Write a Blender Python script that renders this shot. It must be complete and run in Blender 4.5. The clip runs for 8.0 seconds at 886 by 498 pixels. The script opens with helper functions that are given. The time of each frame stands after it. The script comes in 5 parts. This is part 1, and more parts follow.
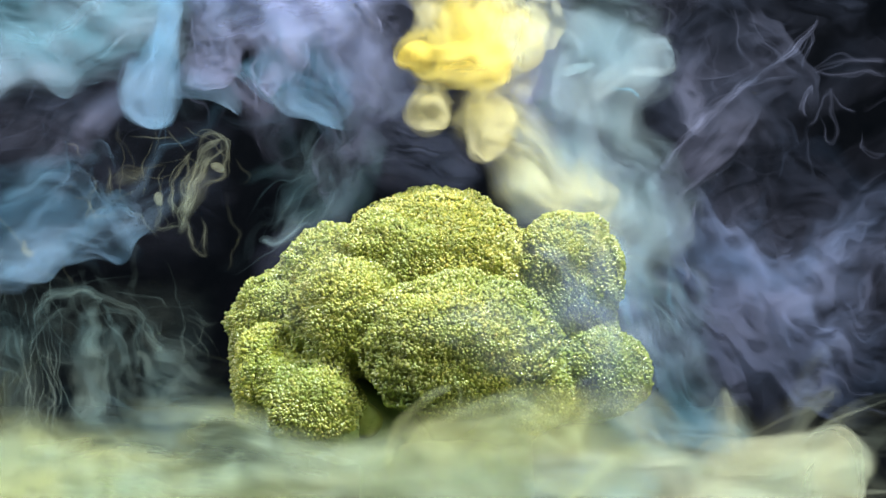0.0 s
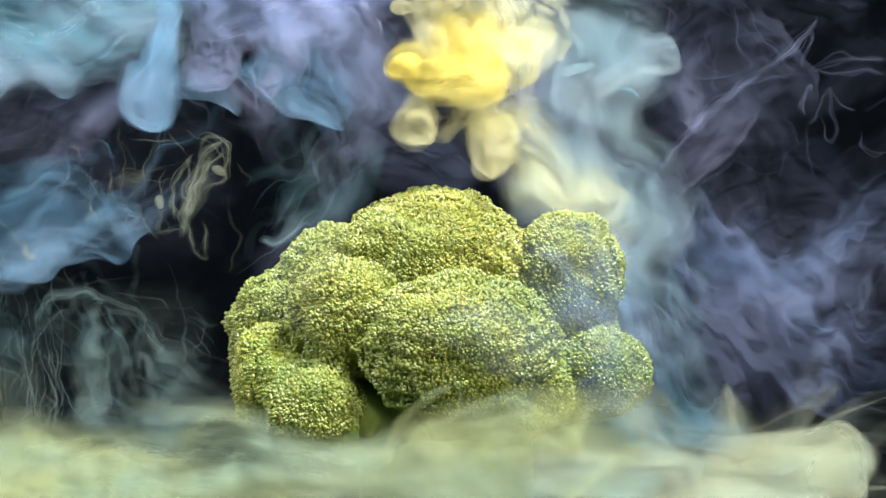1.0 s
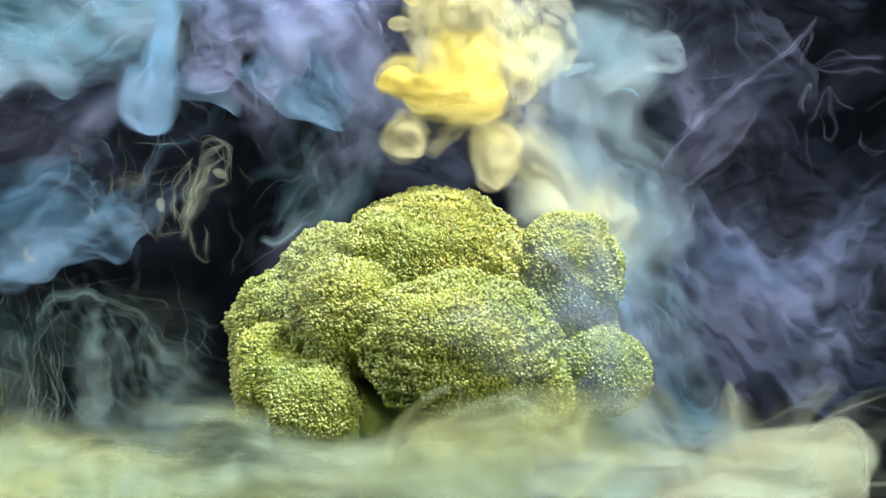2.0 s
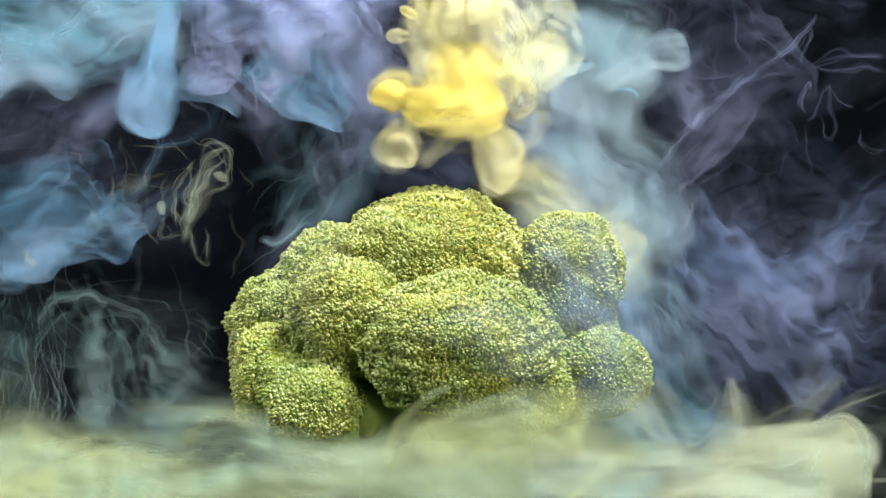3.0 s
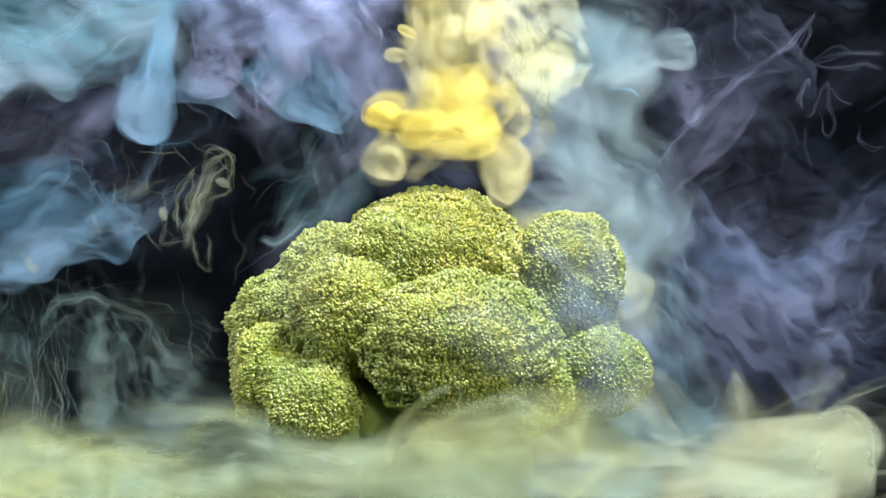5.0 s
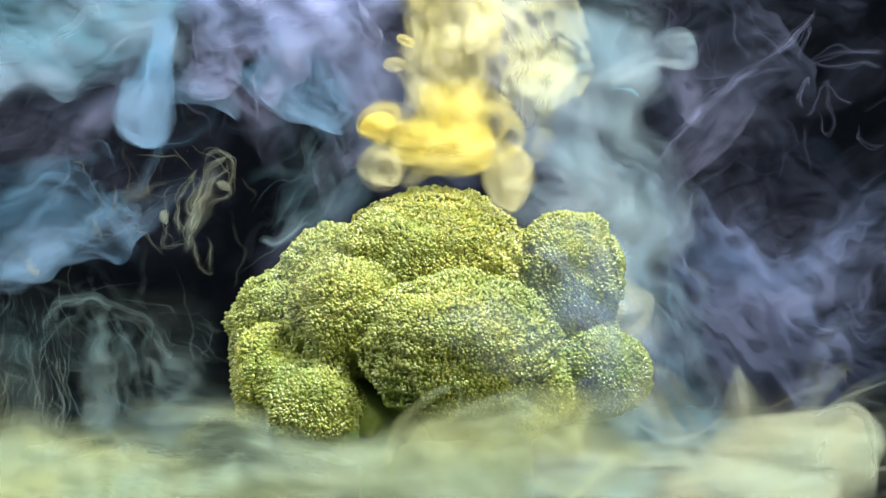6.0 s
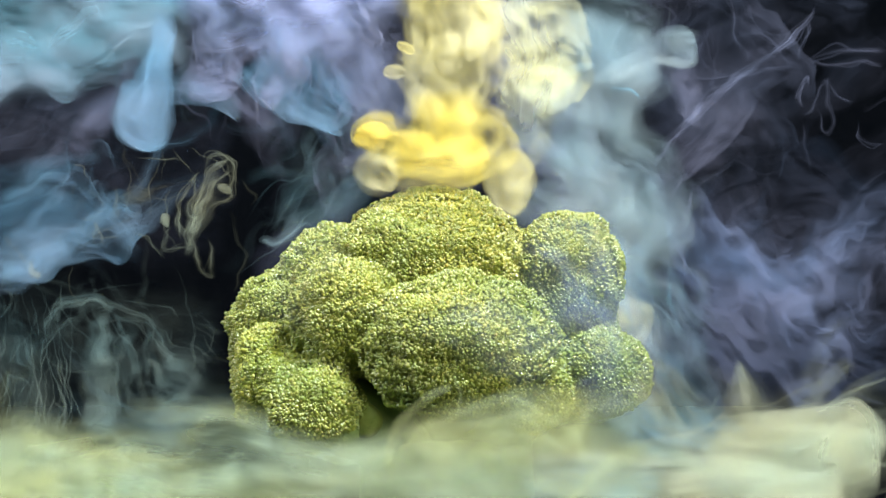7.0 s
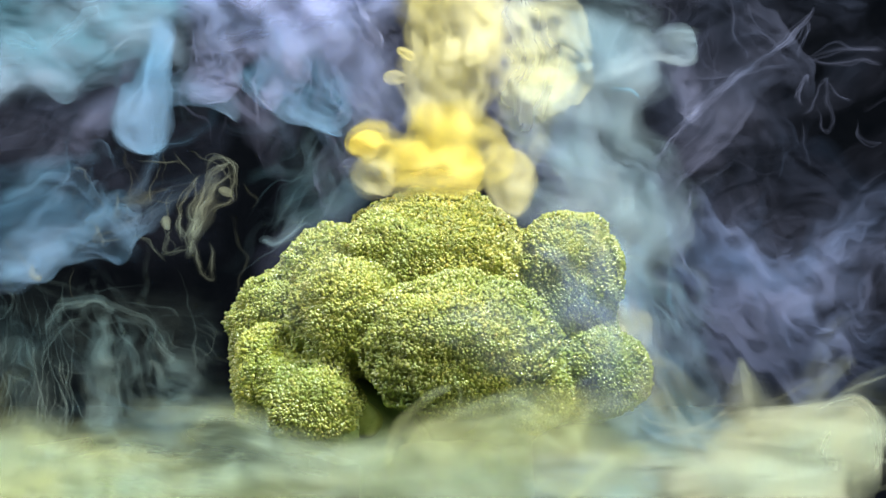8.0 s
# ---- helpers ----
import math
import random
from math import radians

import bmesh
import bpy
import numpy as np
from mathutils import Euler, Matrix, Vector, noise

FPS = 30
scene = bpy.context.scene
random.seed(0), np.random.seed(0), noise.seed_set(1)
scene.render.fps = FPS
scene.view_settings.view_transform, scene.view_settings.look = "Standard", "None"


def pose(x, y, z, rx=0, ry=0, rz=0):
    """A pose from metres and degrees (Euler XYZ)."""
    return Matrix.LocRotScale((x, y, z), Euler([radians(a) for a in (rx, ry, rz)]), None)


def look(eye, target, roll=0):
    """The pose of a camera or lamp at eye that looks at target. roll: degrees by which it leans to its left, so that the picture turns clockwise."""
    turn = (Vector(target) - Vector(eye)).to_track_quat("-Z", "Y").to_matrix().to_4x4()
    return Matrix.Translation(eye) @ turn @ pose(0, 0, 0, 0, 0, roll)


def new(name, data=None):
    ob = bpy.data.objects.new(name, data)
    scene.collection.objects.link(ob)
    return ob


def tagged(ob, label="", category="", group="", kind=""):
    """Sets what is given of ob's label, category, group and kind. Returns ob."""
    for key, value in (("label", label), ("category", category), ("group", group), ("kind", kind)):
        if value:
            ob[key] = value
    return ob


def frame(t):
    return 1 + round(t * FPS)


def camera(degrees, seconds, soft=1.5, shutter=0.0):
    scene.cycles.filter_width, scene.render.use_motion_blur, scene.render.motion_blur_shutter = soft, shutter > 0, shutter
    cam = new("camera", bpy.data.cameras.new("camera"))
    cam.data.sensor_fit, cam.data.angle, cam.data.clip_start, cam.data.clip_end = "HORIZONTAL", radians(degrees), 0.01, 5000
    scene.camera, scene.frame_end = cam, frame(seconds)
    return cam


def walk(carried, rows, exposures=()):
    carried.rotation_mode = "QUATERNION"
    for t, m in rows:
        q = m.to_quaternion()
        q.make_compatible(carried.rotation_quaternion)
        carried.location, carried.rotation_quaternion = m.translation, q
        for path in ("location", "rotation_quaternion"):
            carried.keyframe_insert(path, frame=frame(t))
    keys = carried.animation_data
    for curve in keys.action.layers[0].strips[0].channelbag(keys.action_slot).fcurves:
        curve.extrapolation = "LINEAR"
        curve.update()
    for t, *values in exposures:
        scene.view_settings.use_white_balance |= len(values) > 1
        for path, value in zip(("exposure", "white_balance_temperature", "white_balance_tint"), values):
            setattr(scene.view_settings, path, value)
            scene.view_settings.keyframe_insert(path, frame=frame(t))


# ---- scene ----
cam = camera(34, 8.0, soft=1.7)
VIEW = look((0, -0.475, 0.095), (0, 0, 0.095))
walk(cam, [(0, VIEW), (8, VIEW)])

# ---- world and light: a dark studio, one softbox overhead, one weaker lamp at the side, an added fill in front ----
world = bpy.data.worlds.new("studio_dark")
scene.world = world
world.use_nodes = True
world.node_tree.nodes["Background"].inputs[0].default_value = (0.004, 0.005, 0.007, 1)
world.node_tree.nodes["Background"].inputs[1].default_value = 1.0


def softbox(name, eye, target, size, watts, colour):
    data = bpy.data.lights.new(name, "AREA")
    data.shape, data.size, data.energy, data.color = "SQUARE", size, watts, colour
    ob = new(name, data)
    ob.matrix_basis = look(eye, target)
    return ob


softbox("key_lamp", (0.18, -0.20, 0.62), (0, 0, 0.09), 0.10, 9.6, (0.94, 0.98, 1.09))
softbox("side_lamp", (-0.55, -0.10, 0.38), (0, 0, 0.08), 0.2, 4.0, (0.95, 0.98, 1.0))
# unseen fill added on the camera side: lifts dark gaps and ink folds
softbox("front_fill", (0.30, -0.55, 0.30), (0, 0, 0.09), 0.25, 3.4, (0.95, 0.97, 1.0))
scene.view_settings.exposure = 0.0
scene.cycles.transparent_max_bounces = 64  # many thin films lie behind one another


# ---- materials ----
def material(name):
    mat = bpy.data.materials.new(name)
    mat.use_nodes = True
    tree = mat.node_tree
    tree.nodes.clear()
    return mat, tree, tree.nodes.new("ShaderNodeOutputMaterial")


def ramp(tree, fac, stops):
    node = tree.nodes.new("ShaderNodeValToRGB")
    while len(node.color_ramp.elements) < len(stops):
        node.color_ramp.elements.new(0.5)
    for el, (at, colour) in zip(node.color_ramp.elements, stops):
        el.position, el.color = at, (*colour, 1)
    tree.links.new(fac, node.inputs[0])
    return node.outputs[0]


def noise_fac(tree, scale, detail=3.0, rough=0.5):
    coord = tree.nodes.new("ShaderNodeTexCoord")
    node = tree.nodes.new("ShaderNodeTexNoise")
    node.inputs["Scale"].default_value = scale
    node.inputs["Detail"].default_value = detail
    node.inputs["Roughness"].default_value = rough
    tree.links.new(coord.outputs["Object"], node.inputs["Vector"])
    return node.outputs["Fac"]


def fixed_vector(tree, xyz):
    node = tree.nodes.new("ShaderNodeCombineXYZ")
    for slot, value in zip(node.inputs, xyz):
        slot.default_value = value
    return node.outputs[0]


def math_node(tree, kind, one, two=None):
    node = tree.nodes.new("ShaderNodeMath")
    node.operation = kind
    for slot, value in zip(node.inputs, (one, two)):
        if isinstance(value, (int, float)):
            slot.default_value = value
        elif value is not None:
            tree.links.new(value, slot)
    return node.outputs[0]


def flow_noise(tree, flow, along, across, kind="FBM", detail=4.0):
    """Noise drawn out along the way in which the ink has flowed: so many waves to the millimetre."""
    scaled = tree.nodes.new("ShaderNodeVectorMath")
    scaled.operation = "MULTIPLY"
    tree.links.new(flow, scaled.inputs[0])
    tree.links.new(fixed_vector(tree, (along, across, 1)), scaled.inputs[1])
    node = tree.nodes.new("ShaderNodeTexNoise")
    node.noise_type = kind
    node.inputs["Scale"].default_value = 1.0
    node.inputs["Detail"].default_value = detail
    node.inputs["Distortion"].default_value = 0.5
    tree.links.new(scaled.outputs[0], node.inputs["Vector"])
    return node.outputs["Fac"]


def level(tree, value, low, high, at_low, at_high):
    node = tree.nodes.new("ShaderNodeMapRange")
    node.interpolation_type = "SMOOTHSTEP"
    tree.links.new(value, node.inputs["Value"])
    for slot, number in zip(node.inputs[1:5], (low, high, at_low, at_high)):
        slot.default_value = number
    return node.outputs[0]


def ink_material(name, one, two, scale=30.0):
    """Pigment suspended in thin films: each film lets most light pass, by the pigment that it holds, and scatters the
    rest;
    its diffuse shading is set by a fixed normal, not its slope; two tints mix in swirls and the pigment gathers in
    strands along the flow."""
    mat, tree, out = material(name)
    colour = ramp(tree, noise_fac(tree, scale, 4.0), [(0.38, one), (0.62, two)])
    held, flow = tree.nodes.new("ShaderNodeAttribute"), tree.nodes.new("ShaderNodeAttribute")
    held.attribute_name, flow.attribute_name = "pigment", "flow"
    strands = level(tree, flow_noise(tree, flow.outputs["Vector"], 0.035, 0.22), 0.28, 0.74, 0.6, 1.4)
    fine = level(tree, flow_noise(tree, flow.outputs["Vector"], 0.06, 0.8, "FBM", 3.0), 0.3, 0.75, 0.86, 1.14)
    swirls = level(tree, noise_fac(tree, 42.0, 4.0, 0.5), 0.3, 0.72, 0.65, 1.35)
    depth = math_node(tree, "MULTIPLY", math_node(tree, "MULTIPLY", held.outputs["Fac"], strands), math_node(tree, "MULTIPLY", fine, swirls))
    clear = math_node(tree, "EXPONENT", math_node(tree, "MULTIPLY", depth, -1.0))
    front, back = tree.nodes.new("ShaderNodeBsdfDiffuse"), tree.nodes.new("ShaderNodeBsdfTranslucent")
    scatter = tree.nodes.new("ShaderNodeAddShader")
    # set shading: fixed normal towards key lamp and camera, whatever the film's slope
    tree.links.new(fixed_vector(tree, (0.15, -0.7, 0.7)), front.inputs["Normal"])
    for node, slot in ((front, 0), (back, 1)):
        tree.links.new(colour, node.inputs["Color"])
        tree.links.new(node.outputs[0], scatter.inputs[slot])
    mix, water = tree.nodes.new("ShaderNodeMixShader"), tree.nodes.new("ShaderNodeBsdfTransparent")
    tree.links.new(clear, mix.inputs[0])
    tree.links.new(scatter.outputs[0], mix.inputs[1])
    tree.links.new(water.outputs[0], mix.inputs[2])
    tree.links.new(mix.outputs[0], out.inputs[0])
    return mat


def plain_material(name, stops, scale, roughness, bump=0.2):
    mat, tree, out = material(name)
    fac = noise_fac(tree, scale, 6.0, 0.6)
    shader = tree.nodes.new("ShaderNodeBsdfPrincipled")
    tree.links.new(ramp(tree, fac, stops), shader.inputs["Base Color"])
    shader.inputs["Roughness"].default_value = roughness
    relief = tree.nodes.new("ShaderNodeBump")
    relief.inputs["Strength"].default_value = bump
    relief.inputs["Distance"].default_value = 0.0005
    tree.links.new(fac, relief.inputs["Height"])
    tree.links.new(relief.outputs[0], shader.inputs["Normal"])
    tree.links.new(shader.outputs[0], out.inputs[0])
    return mat


def velvet_material(name, stops):
    mat, tree, out = material(name)
    shader = tree.nodes.new("ShaderNodeBsdfDiffuse")
    tree.links.new(ramp(tree, noise_fac(tree, 60.0, 6.0, 0.6), stops), shader.inputs["Color"])
    tree.links.new(shader.outputs[0], out.inputs[0])
    return mat


def bud_material(name, tint, single=False):
    mat, tree, out = material(name)
    island = tree.nodes.new("ShaderNodeObjectInfo").outputs["Random"] if single else tree.nodes.new("ShaderNodeNewGeometry").outputs["Random Per Island"]
    tones = [(0.0, (0.17, 0.22, 0.016)), (0.4, (0.245, 0.28, 0.024)), (0.86, (0.325, 0.338, 0.036)), (0.99, (0.37, 0.355, 0.05)), (1.0, (0.44, 0.36, 0.05))]
    each = ramp(tree, island, [(at, tuple(a * b for a, b in zip(tone, tint))) for at, tone in tones])
    patch = ramp(tree, noise_fac(tree, 22.0, 4.0, 0.6), [(0.32, (0.62, 0.84, 0.5)), (0.5, (0.95, 0.98, 0.85)), (0.68, (1.1, 1.06, 0.85))])
    mix = tree.nodes.new("ShaderNodeMix")
    mix.data_type, mix.blend_type = "RGBA", "MULTIPLY"
    mix.inputs["Factor"].default_value = 1.0
    tree.links.new(each, mix.inputs["A"])
    tree.links.new(patch, mix.inputs["B"])
    shader = tree.nodes.new("ShaderNodeBsdfPrincipled")
    tree.links.new(mix.outputs["Result"], shader.inputs["Base Color"])
    shader.inputs["Roughness"].default_value = 0.48
    shader.inputs["Specular IOR Level"].default_value = 0.9
    shader.inputs["Coat Weight"].default_value = 0.7
    shader.inputs["Coat Roughness"].default_value = 0.26
    tree.links.new(shader.outputs[0], out.inputs[0])
    return mat


BUDS = bud_material("broccoli_buds", (1, 1, 1))
SINGLE_BUD = bud_material("broccoli_bud", (1, 1, 1), True)
PALE_BUDS = bud_material("pale_broccoli_buds", (1.3, 1.2, 0.9))
OLIVE_BUDS = bud_material("olive_broccoli_buds", (1.08, 0.98, 0.7))
FLESH = plain_material("broccoli_flesh", [(0.3, (0.16, 0.20, 0.025)), (0.7, (0.22, 0.26, 0.04))], 250.0, 0.55, 0.4)
STALK = plain_material("broccoli_stalk", [(0.3, (0.16, 0.24, 0.06)), (0.7, (0.27, 0.34, 0.11))], 180.0, 0.45, 0.3)
LEAF_GREEN = plain_material("broccoli_leaf", [(0.3, (0.24, 0.32, 0.05)), (0.7, (0.36, 0.42, 0.09))], 300.0, 0.4, 0.3)
BLACK = velvet_material("black_velvet", [(0.3, (0.0016, 0.0022, 0.003)), (0.7, (0.003, 0.0036, 0.0045))])
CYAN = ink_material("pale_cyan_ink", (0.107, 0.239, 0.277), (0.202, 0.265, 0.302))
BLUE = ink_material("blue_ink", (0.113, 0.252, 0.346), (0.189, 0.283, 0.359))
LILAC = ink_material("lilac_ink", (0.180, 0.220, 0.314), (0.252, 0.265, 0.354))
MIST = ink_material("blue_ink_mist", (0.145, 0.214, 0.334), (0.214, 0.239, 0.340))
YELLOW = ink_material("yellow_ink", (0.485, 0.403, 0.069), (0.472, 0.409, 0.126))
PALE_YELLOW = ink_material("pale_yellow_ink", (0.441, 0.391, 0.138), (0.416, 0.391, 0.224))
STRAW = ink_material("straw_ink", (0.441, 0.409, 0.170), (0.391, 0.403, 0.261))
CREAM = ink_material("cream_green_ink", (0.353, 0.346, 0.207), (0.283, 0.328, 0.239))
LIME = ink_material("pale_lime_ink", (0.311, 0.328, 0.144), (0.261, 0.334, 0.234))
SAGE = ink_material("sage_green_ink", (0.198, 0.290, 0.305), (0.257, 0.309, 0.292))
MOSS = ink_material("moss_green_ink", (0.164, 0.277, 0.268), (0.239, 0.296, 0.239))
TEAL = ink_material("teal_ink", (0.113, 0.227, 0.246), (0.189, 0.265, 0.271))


# ---- setting ----
def box(name, low, high, mat, label, category):
    bm = bmesh.new()
    bmesh.ops.create_cube(bm, size=1)
    for v in bm.verts:
        v.co = Vector([(a + b) / 2 + c * (b - a) for a, b, c in zip(low, high, v.co)])
    data = bpy.data.meshes.new(name)
    bm.to_mesh(data)
    bm.free()
    data.materials.append(mat)
    return tagged(new(name, data), label, category, "", "structure")


box("floor", (-0.8, -0.9, -0.02), (0.8, 0.5, 0), BLACK, "matt black floor under the ink", "floor")
box("wall_back", (-0.8, 0.4, 0.0), (0.8, 0.43, 0.8), BLACK, "matt black backdrop behind the ink", "wall")
box("wall_left", (-0.83, -0.9, 0.0), (-0.8, 0.5, 0.8), BLACK, "matt black studio wall", "wall")
box("wall_right", (0.8, -0.9, 0.0), (0.83, 0.5, 0.8), BLACK, "matt black studio wall", "wall")
box("wall_front", (-0.8, -0.93, 0.0), (0.8, -0.9, 0.8), BLACK, "matt black studio wall", "wall")
box("ceiling", (-0.83, -0.93, 0.8), (0.83, 0.5, 0.82), BLACK, "matt black studio ceiling", "ceiling")


# ---- broccoli ----
def mesh_object(name, bm, mat, parent=None, label="", smooth=True):
    data = bpy.data.meshes.new(name)
    bm.to_mesh(data)
    bm.free()
    data.materials.append(mat)
    if smooth:
        data.polygons.foreach_set("use_smooth", [True] * len(data.polygons))
    ob = new(name, data)
    ob.parent = parent
    if label:
        ob["label"] = label
    return ob


def arrays_object(name, verts, faces, mat, parent=None, smooth=False):
    """One mesh of triangles from numpy arrays."""
    data = bpy.data.meshes.new(name)
    data.vertices.add(len(verts))
    data.vertices.foreach_set("co", verts.astype(np.float32).ravel())
    data.loops.add(faces.size)
    data.loops.foreach_set("vertex_index", faces.astype(np.int32).ravel())
    data.polygons.add(len(faces))
    data.polygons.foreach_set("loop_start", np.arange(0, faces.size, 3, dtype=np.int32))
    data.polygons.foreach_set("use_smooth", np.full(len(faces), smooth))
    data.update()
    data.materials.append(mat)
    ob = new(name, data)
    ob.parent = parent
    return ob


def waves(points, size, seed, count=8):
    """A smooth, divergence-free vector field with swirls of about that size."""
    rng = np.random.default_rng(seed)
    total = np.zeros_like(points)
    for _ in range(count):
        k = rng.normal(size=3)
        k /= np.linalg.norm(k)
        a = np.cross(k, rng.normal(size=3))
        a /= np.linalg.norm(a)
        phase = points @ (k * 2 * math.pi / size * rng.uniform(0.6, 1.5)).astype(points.dtype) + rng.uniform(0, 6.28)
        total += np.sin(phase)[:, None] * a.astype(points.dtype)
    return total * (2 / count) ** 0.5


def bud_shape():
    """A small rounded bud: a pole and two rings, open underneath; it sits along +z."""
    verts, faces, n = [(0, 0, 1.0)], [], 6
    for ring, (r, z) in enumerate(((0.72, 0.66), (0.95, -0.4))):
        verts += [(r * math.cos(2 * math.pi * (i + ring / 2) / n), r * math.sin(2 * math.pi * (i + ring / 2) / n), z) for i in range(n)]
    faces += [(0, 1 + i, 1 + (i + 1) % n) for i in range(n)]
    for ring in range(1):
        a, b = 1 + ring * n, 1 + (ring + 1) * n
        for i in range(n):
            j = (i + 1) % n
            faces += [(a + i, b + i, a + j), (a + j, b + i, b + j)]
    return np.array(verts), np.array(faces)


# centre and radii of each floret's dome, in millimetres
DOMES = [
    ((-3.0, 4, 88.5), (30.6, 29.9, 26.2)),
    ((-48.9, 4, 67.2), (21.7, 24.3, 21.7)),
    ((-34.2, 2, 84.0), (19.7, 22.3, 18.6)),
    ((-29.5, -30, 75.0), (17.4, 17.4, 17.4)),
    ((-15.2, -12, 93.0), (18.8, 18.1, 14.4)),
    ((-54.3, -20, 56.1), (11.4, 15.1, 14.9)),
    ((-38.7, -40, 48.0), (13.9, 14.2, 12.6)),
    ((4.7, -42, 66.5), (29.4, 23.6, 20.9)),
    ((40.7, 4, 87.0), (18.1, 19.6, 20.5)),
    ((50.6, -12, 55.5), (14.8, 15.9, 14.4)),
    ((27.8, 14, 79.9), (21.0, 21.0, 21.0)),
    ((-47.4, -28, 52.3), (10.8, 12.2, 12.2)),
    ((27.7, -20, 50.8), (14.2, 14.2, 12.4)),
    ((-56.4, -14, 43.4), (8.6, 10.8, 8.3)),
    ((-34.3, -26, 38.8), (8.8, 10.5, 7.4)),
    ((42.7, 10, 66.8), (15.5, 15.9, 15.1)),
    ((-15.3, -8, 67.9), (20.0, 20.0, 21.9)),
    ((-26.1, -10, 55.3), (16.3, 18.1, 16.3)),
    ((15.4, 45, 62.8), (36.5, 26.4, 32.4)),
]
FRONT = 7  # the floret that stands nearest
LEAF = (-23.1, -40, 43.9)
HUB = np.array((-0.7, 5, 29.7))


def lumpy(direction, seed, size):
    """How far the dome's skin stands out along a direction: bunches of buds."""
    return 0.04 * waves(direction, 1.6, seed + 20, 6)[:, :1] + 0.04 * waves(direction, 0.62 / size, seed, 10)[:, :1] + 0.036 * waves(direction, 0.3 / size, seed + 50, 10)[:, :1]


def skin_at(direction, centre, radii, k, size, inset=0.0):
    """Points on a floret's cap: a lumpy dome drawn out towards the branch that carries it."""
    hub = (HUB - centre) / np.linalg.norm(HUB - centre)
    toward = np.clip(direction @ hub, 0, 1)[:, None]
    return centre + direction * radii * (1 - inset + lumpy(direction, k * 7, size)) + hub * toward ** 2 * radii.mean() * 0.45


